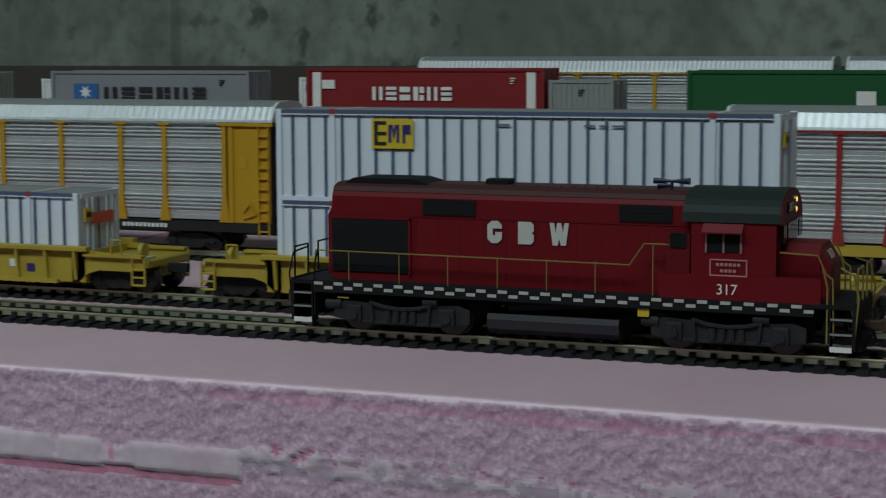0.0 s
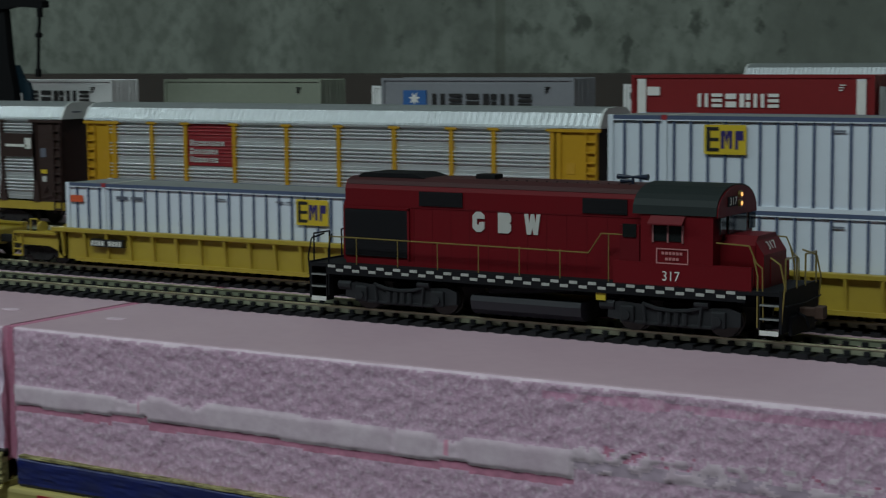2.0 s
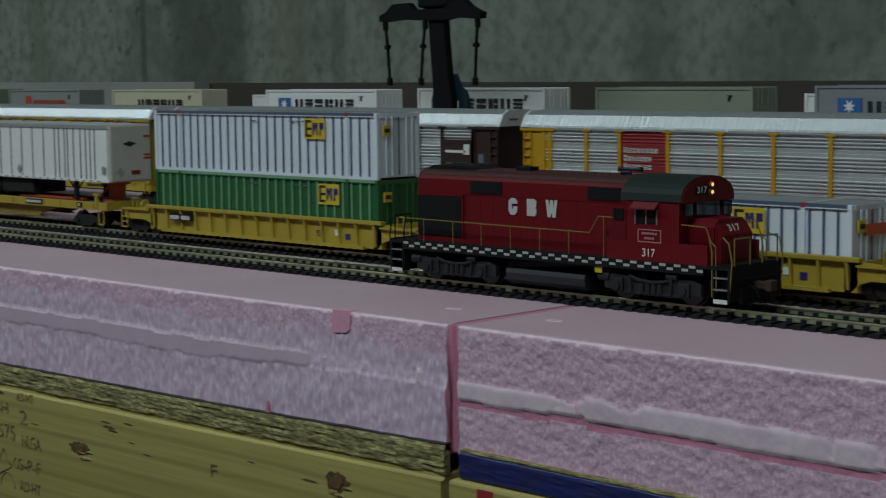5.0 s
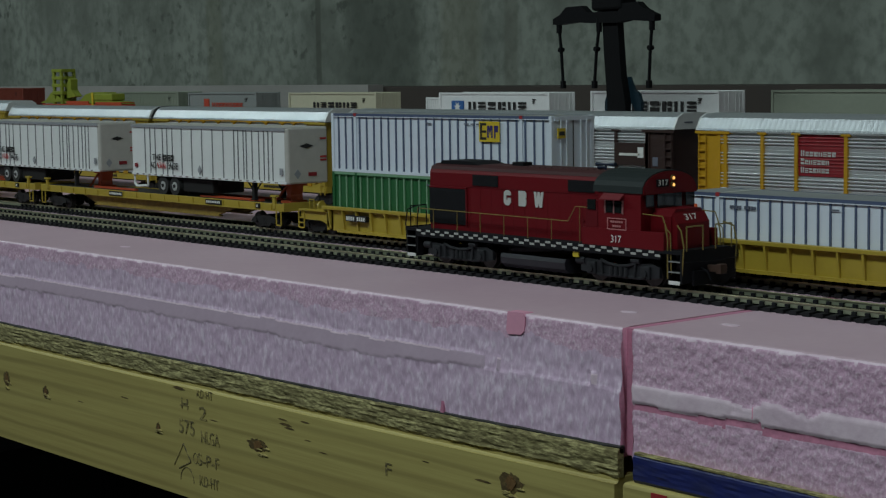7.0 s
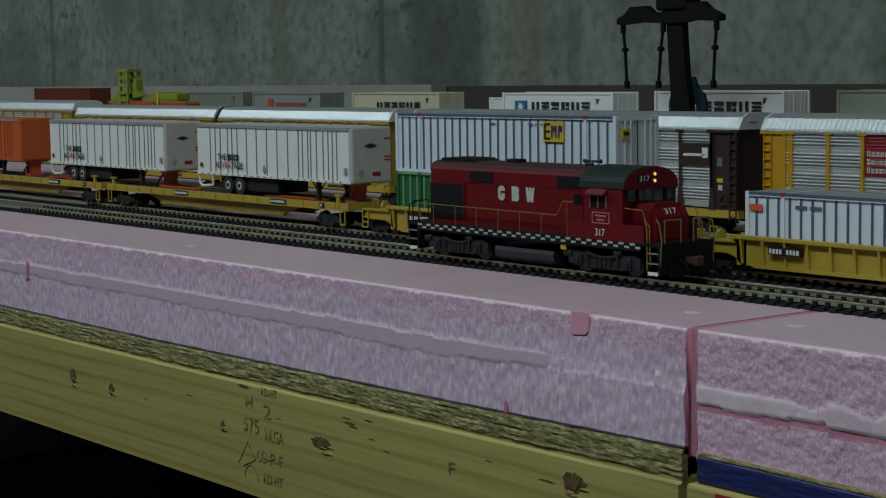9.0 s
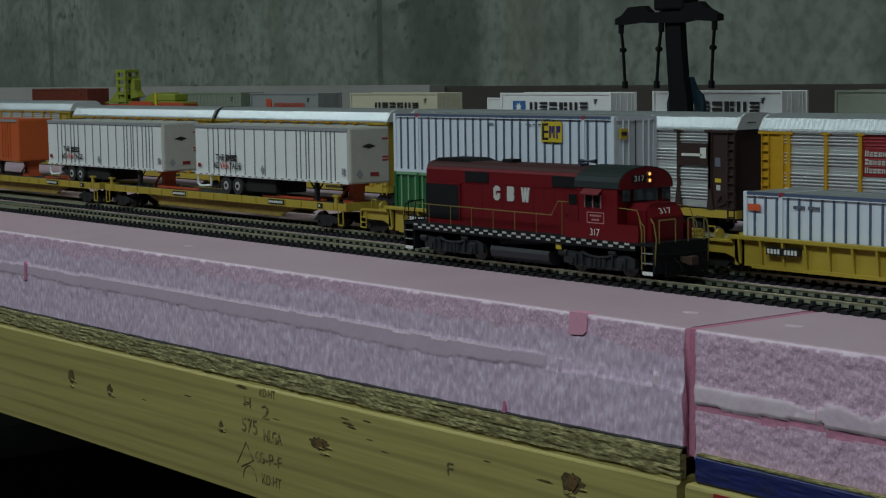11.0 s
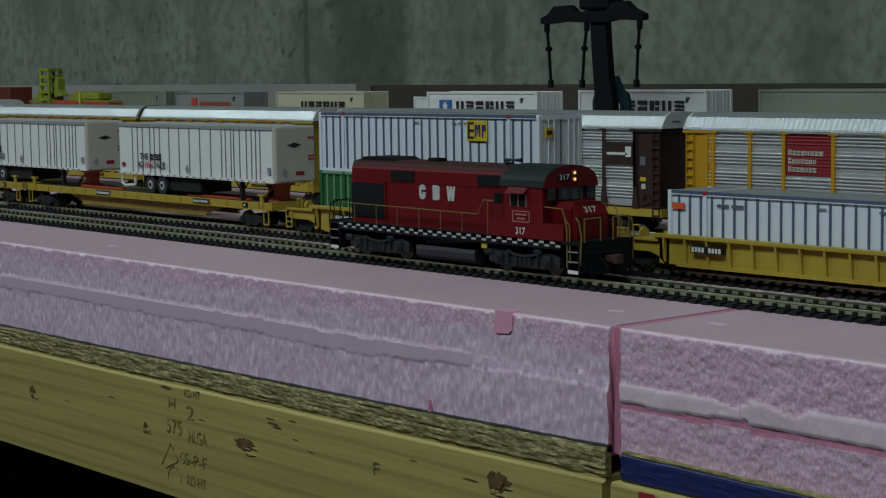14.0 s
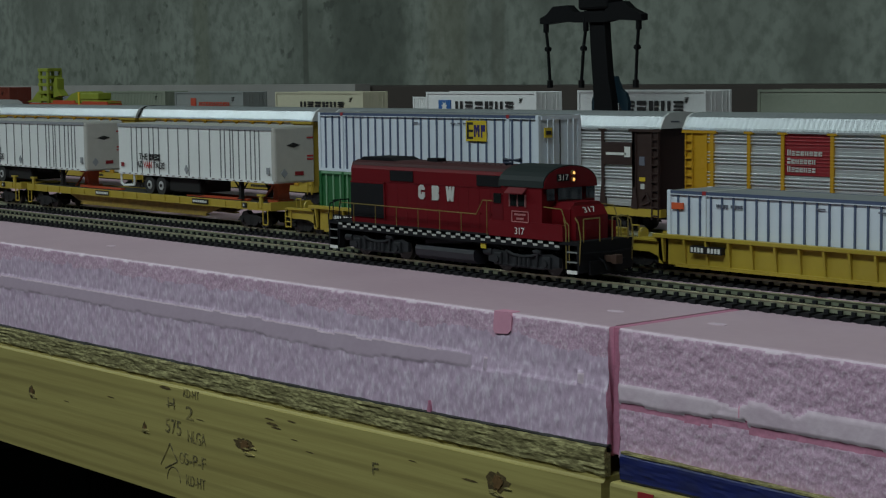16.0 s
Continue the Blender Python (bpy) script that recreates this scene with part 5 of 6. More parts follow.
            for dx in (-0.0165, 0.0165):
                box(bm, xc + dx - 0.0026, xc + dx + 0.0026, *sorted((y, y + s * 0.0022)), 0.0035, 0.0092, bev=0.0005)
                part("bearing_cap", rod(bmesh.new(), (xc + dx, y, 0.0060), (xc + dx, y + s * 0.0030, 0.0060), 0.0015, 12), TRUCK_GREY, tr)
            pieces("journal_box", bm, TRUCK_GREY, tr)
            bm = bmesh.new()
            for dx in (-0.0045, -0.0015, 0.0015, 0.0045):
                rod(bm, (xc + dx, y + s * 0.0012, 0.0038), (xc + dx, y + s * 0.0012, 0.0078), 0.0011, 8)
            pieces("spring", bm, TRUCK_GREY, tr)
            bm = rods([(xc - 0.0110, y + s * 0.0014, 0.0102), (xc - 0.0060, y + s * 0.0014, 0.0088), (xc, y + s * 0.0014, 0.0083), (xc + 0.0060, y + s * 0.0014, 0.0088), (xc + 0.0110, y + s * 0.0014, 0.0102)], 0.0007)
            part("brake_rigging", bm, TRUCK_GREY, tr)
            part("equaliser", boxes((xc - 0.0150, xc + 0.0150, *sorted((y, y + s * 0.0013)), 0.0030, 0.0042), bev=0.0003), TRUCK_GREY, tr)
            part("spring_pocket", boxes((xc - 0.0062, xc + 0.0062, *sorted((y, y + s * 0.0008)), 0.0034, 0.0084)), BLACK, tr)
            part("hanger", rods([(xc - 0.0105, y + s * 0.0016, 0.0105), (xc - 0.0098, y + s * 0.0016, 0.0040)], 0.0006), TRUCK_GREY, tr)
            part("hanger", rods([(xc + 0.0105, y + s * 0.0016, 0.0105), (xc + 0.0098, y + s * 0.0016, 0.0040)], 0.0006), TRUCK_GREY, tr)
            part("brake_cylinder", rod(bmesh.new(), (xc - 0.0270, y, 0.0090), (xc - 0.0215, y, 0.0090), 0.0019, 10), TRUCK_GREY, tr)
            part("brake_cylinder", rod(bmesh.new(), (xc + 0.0080, y + s * 0.0010, 0.0112), (xc + 0.0130, y + s * 0.0010, 0.0112), 0.0014, 10), TRUCK_GREY, tr)
    # ends: pilots, steps, couplers
    for e in (-1, 1):
        x = e * 0.0930
        part("pilot", boxes((*sorted((x - e * 0.001, x)), -W, W, 0.0035, zd + 0.0005), (*sorted((x, x + e * 0.0012)), -0.0110, 0.0110, 0.0022, 0.0085)), BLACK, c, "black pilot plate")
        part("coupler", boxes((*sorted((x, x + e * 0.0070)), -0.0014, 0.0014, 0.0075, 0.0105), (*sorted((x + e * 0.0055, x + e * 0.0085)), -0.0024, 0.0020, 0.0070, 0.0112), bev=0.0004), RUSTY, c, "rusty coupler")
        part("air_hose", rods([(x, -0.005, 0.0095), (x + e * 0.0035, -0.005, 0.0080), (x + e * 0.0045, -0.004, 0.0045)], 0.0005), BLACK, c)
        for s in (-1, 1):
            y = s * W
            part("step_side", boxes((*sorted((x - e * 0.0078, x - e * 0.0074)), *sorted((y - s * 0.0045, y)), 0.0030, zd - 0.001)), BLACK, c)
            for k, z in enumerate((0.0030, 0.0080, 0.0125)):
                st = part("step", boxes((*sorted((x - e * 0.0075, x - e * 0.0010)), *sorted((y - s * 0.0045, y)), z, z + 0.0005)), BLACK, c)
                part("step_edge", boxes((*sorted((x - e * 0.0075, x - e * 0.0010)), *sorted((y, y + s * 0.00025)), z - 0.0002, z + (0.0014 if k == 0 else 0.0004))), WHITE if k == 0 else STEP_EDGE, st, "white step edge")
            yy = y - s * 0.0004
            part("corner_rail", rods([(x - e * 0.0085, yy, 0.0050), (x - e * 0.0085, yy, zd + 0.0050), (x - e * 0.0100, yy, zd + 0.0110)], 0.00032), BRASS if e > 0 else BLACK, c, "thin brass-yellow grab rail")
            part("corner_rail", rods([(x - e * 0.0005, yy, 0.0045), (x + e * 0.0008, yy, zd + 0.0020), (x - e * 0.0008, yy, zd + 0.0090), (x - e * 0.0050, yy * 0.86, zd + 0.0108)], 0.00032), BRASS if e > 0 else BLACK, c)
        part("end_rail", rods([(x, -W + 0.003, zd), (x, -W + 0.003, zd + 0.0105), (x, -0.004, zd + 0.0105), (x, -0.004, zd)], 0.00032), BRASS if e > 0 else BLACK, c)
        part("end_rail", rods([(x, W - 0.003, zd), (x, W - 0.003, zd + 0.0105), (x, 0.004, zd + 0.0105), (x, 0.004, zd)], 0.00032), BRASS if e > 0 else BLACK, c)
        part("uncoupling_lever", rods([(x + e * 0.001, -W + 0.001, 0.0125), (x + e * 0.0015, 0, 0.0118), (x + e * 0.001, W - 0.001, 0.0125)], 0.0003), BLACK, c)
    for s in (-1, 1):
        y = s * (W - 0.0005)
        zr = zd + 0.0100
        part("handrail", rods([(-0.0845, y, zr - 0.004), (-0.0840, y, zr), (0.0235, y, zr - 0.0006), (0.0282, y, zr + 0.0062), (0.0395, y, zr + 0.0062)], 0.00024), BRASS, c, "thin brass-yellow handrail")
        part("handrail", rods([(cf + 0.001, y, zr + 0.005), (cf + 0.0125, y, zr + 0.0045), (cf + 0.0150, y, zr - 0.001), (cf + 0.0170, y, zr - 0.0025), (cf + 0.0175, y, zd - 0.010)], 0.00026), BRASS, c)
        for x in (-0.0720, -0.0540, -0.0370, -0.0200, -0.0035, 0.0125):
            part("stanchion", rods([(x, y, zd - 0.001), (x, y, zr)], 0.0002), BRASS, c)
        part("stanchion", rods([(0.0310, y, zd), (0.0310, y, zr + 0.0062)], 0.0002), BRASS, c)
    # roof gear
    part("fan_hatch", prism(bmesh.new(), [(-0.0765, zt), (-0.074, zt + 0.0016), (-0.053, zt + 0.0016), (-0.047, zt)], "y", -0.0085, 0.0085), BLACK, c, "low dark roof hatch")
    part("exhaust_stack", boxes((-0.0290, -0.0210, -0.003, 0.003, zt, zt + 0.0019), bev=0.0003), BLACK, c, "dark exhaust stack")
    for k in range(14):
        x = -0.018 + k * 0.0040
        part("roof_eye", rod(bmesh.new(), (x, -0.0065, zt), (x, -0.0065, zt + 0.0005), 0.0003, 6), BLACK, c)
    horn = part("horn_stand", rods([(0.0330, -0.002, zt), (0.0330, -0.002, zt + 0.0026)], 0.0005), HORN, c)
    for a, b, z in ((0.0272, 0.0330, 0.0026), (0.0330, 0.0388, 0.0026), (0.0285, 0.0335, 0.0012)):
        part("horn_bell", rod(bmesh.new(), (a, -0.002, zt + z), (b, -0.002, zt + z), 0.0010 if a < 0.033 else 0.0004, 10, r2=0.0004 if a < 0.033 else 0.0011), HORN, horn, "dark blue air horn")
    return c


def spreader_crane(m):
    """A tall black container-handler mast with a spreader beam and four hanging arms; origin: its base."""
    c = thing("container_handler", m, "black container handler mast with hanging spreader arms and teal base", "crane")
    part("mast", prism(bmesh.new(), [(0.0095, 0.0), (0.0290, 0.0), (0.0262, 0.040), (0.0228, 0.056), (0.0205, 0.080), (0.0190, 0.100), (0.0185, 0.140), (0.0035, 0.140), (0.0040, 0.100), (0.0052, 0.080), (0.0072, 0.056), (0.0085, 0.040)], "y", -0.0070, -0.0010), MATT_BLACK, c)
    part("base_yoke", prism(bmesh.new(), [(0.90 * p + 0.0180, q + 0.009) for p, q in [(-0.020, 0.030), (-0.0175, 0.036), (-0.012, 0.039), (-0.007, 0.048), (0.007, 0.048), (0.012, 0.039), (0.0175, 0.036), (0.020, 0.030), (0.0195, 0.010), (0.0165, 0.010), (0.0135, 0.024), (0.0100, 0.029), (-0.0100, 0.029), (-0.0135, 0.024), (-0.0165, 0.010), (-0.0195, 0.010)]], "y", -0.0008, 0.0020), TEAL, c, "teal steel yoke")
    part("chassis", boxes((-0.002, 0.038, -0.0060, 0.030, 0.004, 0.020), bev=0.001), TEAL, c)
    for x in (0.0, 0.036):
        for y in (0.0, 0.026):
            part("wheel", rod(bmesh.new(), (x - 0.004, y, 0.0068), (x + 0.004, y, 0.0068), 0.0068, 18), TYRE, c)
    beam = part("spreader_beam", prism(bmesh.new(), [(1.285 * p + 0.0066, q) for p, q in [(-0.0395, 0.0955), (-0.0395, 0.0995), (-0.034, 0.1020), (-0.029, 0.1075), (-0.017, 0.1080), (-0.012, 0.1030), (0.012, 0.1030), (0.014, 0.1080), (0.026, 0.1090), (0.031, 0.1040), (0.0395, 0.0995), (0.0395, 0.0955), (0.036, 0.0950), (0.020, 0.0965), (0.012, 0.0950), (-0.012, 0.0955), (-0.020, 0.0965), (-0.036, 0.0950)]], "y", -0.0095, -0.003), MATT_BLACK, c)
    for x, y, lean in ((-0.0395, -0.0075, 0.0037), (0.0530, -0.0075, -0.0030), (0.0018, -0.0078, -0.0049)):
        part("spreader_arm", rods([(x, y, 0.098), (x + 0.1 * lean, y, 0.089), (x + 0.5 * lean, y, 0.078), (x + lean, y, 0.0525)], 0.0012), MATT_BLACK, c)
        part("arm_foot", boxes((x + lean - 0.0017, x + lean + 0.0017, y - 0.0016, y + 0.0016, 0.0490, 0.0545), bev=0.0004), MATT_BLACK, c)
        part("arm_collar", rod(bmesh.new(), (x, y, 0.0890), (x, y, 0.0985), 0.0021, 10), MATT_BLACK, c)
        part("arm_joint", rod(bmesh.new(), (x + 0.5 * lean, y - 0.002, 0.077), (x + 0.5 * lean, y + 0.002, 0.077), 0.0018, 8), MATT_BLACK, c)
    part("cross_link", boxes((-0.006, 0.030, -0.002, 0.006, 0.0975, 0.1040)), MATT_BLACK, c)
    part("top_block", boxes((-0.004, 0.026, -0.0105, 0.006, 0.104, 0.126), bev=0.002), MATT_BLACK, c)
    return c


def yard_loader(m):
    """A yellow-green side loader with a slotted mast, standing on an orange-red frame; origin: its base."""
    c = thing("side_loader", m, "yellow-green container side loader with slotted mast and red frame", "loader")
    part("frame", boxes((-0.072, 0.100, -0.008, 0.008, 0.010, 0.0300), (-0.018, 0.030, -0.008, 0.008, 0.030, 0.0330), (0.046, 0.098, -0.0082, 0.0082, 0.0298, 0.0322)), ORANGE_RED, c, "orange-red frame")
    part("stay", boxes((0.038, 0.0415, -0.0086, -0.0080, 0.026, 0.042)), LOGO_YELLOW, c)
    for x in (-0.040, -0.015, 0.055):
        part("wheel", rod(bmesh.new(), (x, -0.009, 0.006), (x, 0.009, 0.006), 0.006, 18), TYRE, c)
    part("body", prism(bmesh.new(), [(-0.080, 0.031), (-0.066, 0.034), (-0.054, 0.042), (-0.040, 0.040), (-0.030, 0.034), (-0.010, 0.031), (0.012, 0.0345), (0.022, 0.040), (0.036, 0.0425), (0.062, 0.0425), (0.070, 0.038), (0.078, 0.0335), (0.095, 0.0325), (0.100, 0.0305)], "y", -0.007, 0.007), LIME, c)
    for y in (-0.0085, 0.006):
        part("mast_side", boxes((-0.047, -0.043, y, y + 0.0025, 0.030, 0.066)), LIME, c)
        part("mast_side", boxes((-0.030, -0.026, y, y + 0.0025, 0.030, 0.066)), LIME, c)
    for k in range(5):
        part("mast_rung", boxes((-0.048, -0.025, -0.009, 0.008, 0.032 + k * 0.0080, 0.0355 + k * 0.0080), bev=0.0004), LIME, c)
    part("boom", prism(bmesh.new(), [(-0.024, 0.050), (-0.019, 0.058), (-0.014, 0.056), (-0.014, 0.045), (-0.004, 0.038), (-0.024, 0.036)], "y", -0.004, 0.004), LIME, c)
    part("counterweight", boxes((0.040, 0.080, -0.0078, 0.0078, 0.034, 0.041), bev=0.001), LIME, c)
    return c


# ---- the place ----
T1, T2, T3 = -0.0396, 0.0149, 0.1472        # track centres

foam_left = rough_foam("foam_board", -1.60, -0.1858, -0.1266, "pink insulation foam board with rough cut front edge", -1, 3.0, "pink foam boards")
foam_right = rough_foam("foam_board", -0.1803, 0.95, -0.1262, "pink insulation foam board with torn ridged front edge", 1, 9.0, "pink foam boards")
part("foam_plug", prism(bmesh.new(), [(-0.2505, 0.0003), (-0.2412, 0.0004), (-0.2398, -0.0012), (-0.2404, -0.0070), (-0.2425, -0.0086), (-0.2502, -0.0092), (-0.2514, -0.0075)], "y", -0.1272, -0.1215), FOAM_PLUG, foam_left, "smooth bright pink patch")
for x, y in ((-0.2139, -0.0934), (-0.620, -0.094), (-0.160, -0.093)):
    part("nail_hole", prism(bmesh.new(), [(x + 0.0045 * math.cos(a), y + 0.0022 * math.sin(a)) for a in [math.tau * k / 14 for k in range(14)]], "z", -0.001, 0.00025), FOAM_SKIN, foam_left if x < -0.18 else foam_right, "small scar in the foam")
part("nick", prism(bmesh.new(), [(-0.2975, -0.0492), (-0.2958, -0.0492), (-0.2966, -0.0462)], "y", -0.1284, -0.124), FOAM_SKIN, foam_left, "pale nick")
part("nick", prism(bmesh.new(), [(-0.2934, -0.0492), (-0.2904, -0.0492), (-0.2910, -0.0450), (-0.2918, -0.0425), (-0.2924, -0.0455)], "y", -0.1290, -0.124), FOAM_DEEP_AND_SHADE, foam_left, "deep pink nick")
part("gash", prism(bmesh.new(), [(-0.772, -0.0300), (-0.7685, -0.0290), (-0.7690, -0.0190), (-0.7710, -0.0175)], "y", -0.1285, -0.124), FOAM_DEEP_AND_SHADE, foam_left, "deep pink gash")

part("joint_filler", boxes((-0.1866, -0.1796, -0.1240, 0.30, -0.0500, -0.0004)), FOAM_DEEP_AND_SHADE, foam_right, "deep pink foam inside the joint")

def ragged_strip(edges, y0, y1, seed, rough=0.0005):
    """A rough-sawn strip along x, with flakes lying along it; edges: (x, top, bottom) rows; front face at y0."""
    verts, faces = [], []
    rows, nk = 0, 11
    for (xa, ta, ba), (xb, tb, bb) in zip(edges, edges[1:]):
        n = max(2, int((xb - xa) / (0.0020 if xb > -0.7 else 0.006)))
        for i in range(n + 1):
            if rows and i == 0:
                continue
            f = i / n
            x = xa + (xb - xa) * f
            top = ta + (tb - ta) * f + rough * noise.noise(Vector((x * 60, seed, 1))) + 0.6 * rough * noise.noise(Vector((x * 300, seed, 2)))
            low = ba + (bb - ba) * f + 0.8 * rough * noise.noise(Vector((x * 110, seed, 3)))
            verts.append((x, y1, top))
            for k in range(nk):
                z = top + (low - top) * k / (nk - 1)
                flake = noise.noise(Vector((x * 70, seed + 5, z * 700))) + 0.6 * noise.noise(Vector((x * 200, seed + 9, z * 1500)))
                verts.append((x, y0 + 1.5 * rough * flake + (0.0008 if k in (0, nk - 1) else 0), z))
            verts.append((x, y1, low))
            rows += 1
    m = nk + 2
    for i in range(rows - 1):
        for k in range(m):
            faces.append((i * m + k, i * m + (k + 1) % m, (i + 1) * m + (k + 1) % m, (i + 1) * m + k))
    faces.append(list(range(m))[::-1])
    faces.append(list(range((rows - 1) * m, rows * m)))
    me = bpy.data.meshes.new("strip")
    me.from_pydata(verts, [], faces)
    bm = bmesh.new()
    bm.from_mesh(me)
    bpy.data.meshes.remove(me)
    bmesh.ops.recalc_face_normals(bm, faces=bm.faces[:])
    return bm


# the strand board is 11 mm thick; the lumber under it sags away from the joint
EDGE = ((-1.60, -0.0508, -0.0612), (-0.60, -0.0506, -0.0608), (-0.35, -0.0490, -0.0595), (-0.1845, -0.0468, -0.0582))
strip = setting("trim_1", ragged_strip(EDGE, -0.1302, -0.1268, 5, 0.0005), OSB, "rough strand board strip under the foam", "board")
# added dark strip that paints the shade of the gap under the foam
part("gap_shade_strip", ragged_strip([(x, t + 0.0009, t - 0.002) for x, t, b in EDGE], -0.1290, -0.1262, 8, 0.0003), DARK_DECK, strip, "dark strip standing in for the shaded gap under the foam")
lumber = thing("lumber_rail", pose(0, 0, 0), "yellowish softwood lumber rail with grade stamp and knots", "lumber")
bm = prism(bmesh.new(), [(-0.1850, -0.1205), *[(x - 0.0005, b) for x, t, b in EDGE[::-1]], (-1.6005, -0.1205)], "y", -0.1316, -0.0930)
bmesh.ops.bevel(bm, geom=[e for e in bm.edges if all(abs(v.co.y + 0.1316) < 1e-5 and v.co.z > -0.1 for v in e.verts)], offset=0.0022, segments=3, affect="EDGES")
part("plank", bm, LUMBER, lumber)
part("end_block", boxes((-0.1820, 0.95, -0.1310, -0.0930, -0.1205, -0.0590), bev=0.0018), LUMBER, lumber)
def knot(x, z, rx, rz, seed):
    """A torn knot: a dark ragged eye that runs out along the grain, a paler ring and a few raised splinters."""
    rng = random.Random(seed)

    def blob(kx, kz, rough, dx=0.0):
        out = []
        for k in range(40):
            a = math.tau * k / 40
            r = 1 + rough * noise.noise(Vector((2.2 * math.cos(a), 2.2 * math.sin(a), seed))) + 0.5 * rough * rng.uniform(-1, 1)
            out.append((x + dx + rx * kx * math.cos(a) * abs(math.cos(a)) ** 0.6 * r, z + rz * kz * math.sin(a) * r))
        return out
    eye = part("knot", prism(bmesh.new(), blob(1.4, 0.75, 0.28), "y", -0.13175, -0.1300), KNOT, lumber, "dark torn wood knot")
    part("knot_heart", prism(bmesh.new(), blob(0.55, 0.5, 0.4, 0.0005), "y", -0.1321, -0.1300), KNOT_HEART, eye)
    for k in range(5):
        a = rng.uniform(-1, 1)
        xs, zs = x + rx * rng.uniform(-0.7, 1.4), z - rz * rng.uniform(0.1, 1.0)
        part("splinter", prism(bmesh.new(), [(xs - 0.0022, zs), (xs, zs + 0.0005), (xs + 0.0026, zs - 0.0004 + 0.0003 * a), (xs, zs - 0.0004)], "y", -0.1322, -0.1312), TEAR, eye)


KNOT_HEART = mat("reddish_knot_heart", (0.19, 0.10, 0.035), 0.6, size=700, grain=0.7, bump=0.5)
for x, z, rx, rz, seed in ((-0.4308, -0.0828, 0.0062, 0.0044, 1), (-0.2449, -0.0700, 0.0052, 0.0058, 2), (-0.652, -0.085, 0.0026, 0.0050, 3), (-0.702, -0.083, 0.0030, 0.0060, 4), (-0.5250, -0.0880, 0.0016, 0.0042, 5)):
    knot(x, z, rx, rz, seed)
for x, z, length, r in ((-0.5030, -0.0636, 0.0125, 0.0011), (-0.4085, -0.0668, 0.0085, 0.0005), (-0.4060, -0.0690, 0.0110, 0.0008), (-0.4030, -0.0704, 0.0090, 0.0006), (-0.3900, -0.0655, 0.0080, 0.0005), (-0.3880, -0.0740, 0.0060, 0.0003), (-0.3760, -0.0780, 0.0070, 0.0003), (-0.4700, -0.0760, 0.0080, 0.0003), (-0.2620, -0.0722, 0.0110, 0.0006), (-0.3000, -0.0700, 0.0060, 0.0003), (-0.5600, -0.0760, 0.0090, 0.0004), (-0.6100, -0.0850, 0.0070, 0.0003)):
    part("crack", prism(bmesh.new(), [(x - length / 2, z), (x - length / 5, z + r), (x + length / 4, z + 0.7 * r), (x + length / 2, z - 0.3 * r), (x + length / 6, z - 0.8 * r), (x - length / 4, z - 0.6 * r)], "y", -0.13172, -0.1300), KNOT, lumber, "dark crack in the grain")
for text, h, x, z, w in (("H", 0.0080, -0.4975, -0.0712, 0.0065), ("2", 0.0100, -0.4800, -0.0742, 0.0070), ("575", 0.0110, -0.4960, -0.0835, 0.0150), ("NLGA", 0.0090, -0.4740, -0.0862, 0.0170), ("S-P-F", 0.0090, -0.4760, -0.0985, 0.0200), ("KD-HT", 0.0080, -0.4760, -0.1095, 0.0180), ("KD-HT", 0.0062, -0.4780, -0.0640, 0.0150)):
    words("stamp_text", text, h, STAMP, lumber, pose(x, -0.1318, z) @ FRONT, w, "faded grade stamp")
part("stamp_line", rods([(-0.5095, -0.1315, -0.1050), (-0.5000, -0.1315, -0.0925), (-0.4930, -0.1315, -0.1010), (-0.5050, -0.1315, -0.1062)], 0.0005), STAMP, lumber)
part("stamp_line", rods([(-0.5020, -0.1315, -0.0722), (-0.4935, -0.1315, -0.0716)], 0.0004), STAMP, lumber)
part("stamp_line", rods([(-0.4885 + 0.0022 * math.cos(k * math.tau / 10), -0.1315, -0.0985 + 0.0028 * math.sin(k * math.tau / 10)) for k in range(11)], 0.00035), STAMP, lumber)
part("stamp_line", rods([(-0.4970 + 0.0065 * math.cos(k * math.pi / 8), -0.1315, -0.1120 + 0.0075 * math.sin(k * math.pi / 8)) for k in range(9)], 0.0004), STAMP, lumber)
words("stamp_text", "F", 0.0085, STAMP, lumber, pose(-0.3265, -0.1318, -0.0780) @ FRONT, 0.0045)
part("red_chalk", boxes((-0.1660, -0.1580, -0.1313, -0.1300, -0.0640, -0.0604)), RED_MARK, lumber, "red paint mark")

blue = thing("blue_board", pose(0, 0, 0), "dark blue painted board under the foam", "board")
part("panel", ragged_strip(((-0.1775, -0.0478, -0.0588), (0.05, -0.0505, -0.0588), (0.95, -0.0515, -0.0588)), -0.1290, -0.1266, 2, 0.0002), BLUE_BOARD, blue)
part("raw_edge", ragged_strip(((-0.1770, -0.0470, -0.0480), (0.05, -0.0497, -0.0507), (0.95, -0.0507, -0.0517)), -0.1288, -0.1262, 4, 0.0002), OSB, blue, "thin raw wood edge")

bm = boxes((-3.6, 2.4, 0.60, 0.72, -1.0, 1.5))
setting("wall_north", bm, CONCRETE, "stained grey poured concrete basement wall", "wall")
# added sheet: hides the lit concrete so the space below stays in shade
setting("shade_sheet_under", boxes((-3.6, 2.4, 0.30, 0.31, -0.95, -0.0580)), SHADE, "added near-black sheet standing in for the shade under the layout", "wall")
setting("baseboard", boxes((-3.6, 2.4, 0.52, 0.60, 0.030, 0.0835)), LEDGE, "dark brown wooden ledge along the wall", "ledge")
setting("trim_3", boxes((-3.6, -1.16, 0.50, 0.5195, 0.030, 0.0860)), LEDGE_PALE, "pale painted ledge along the wall", "ledge")
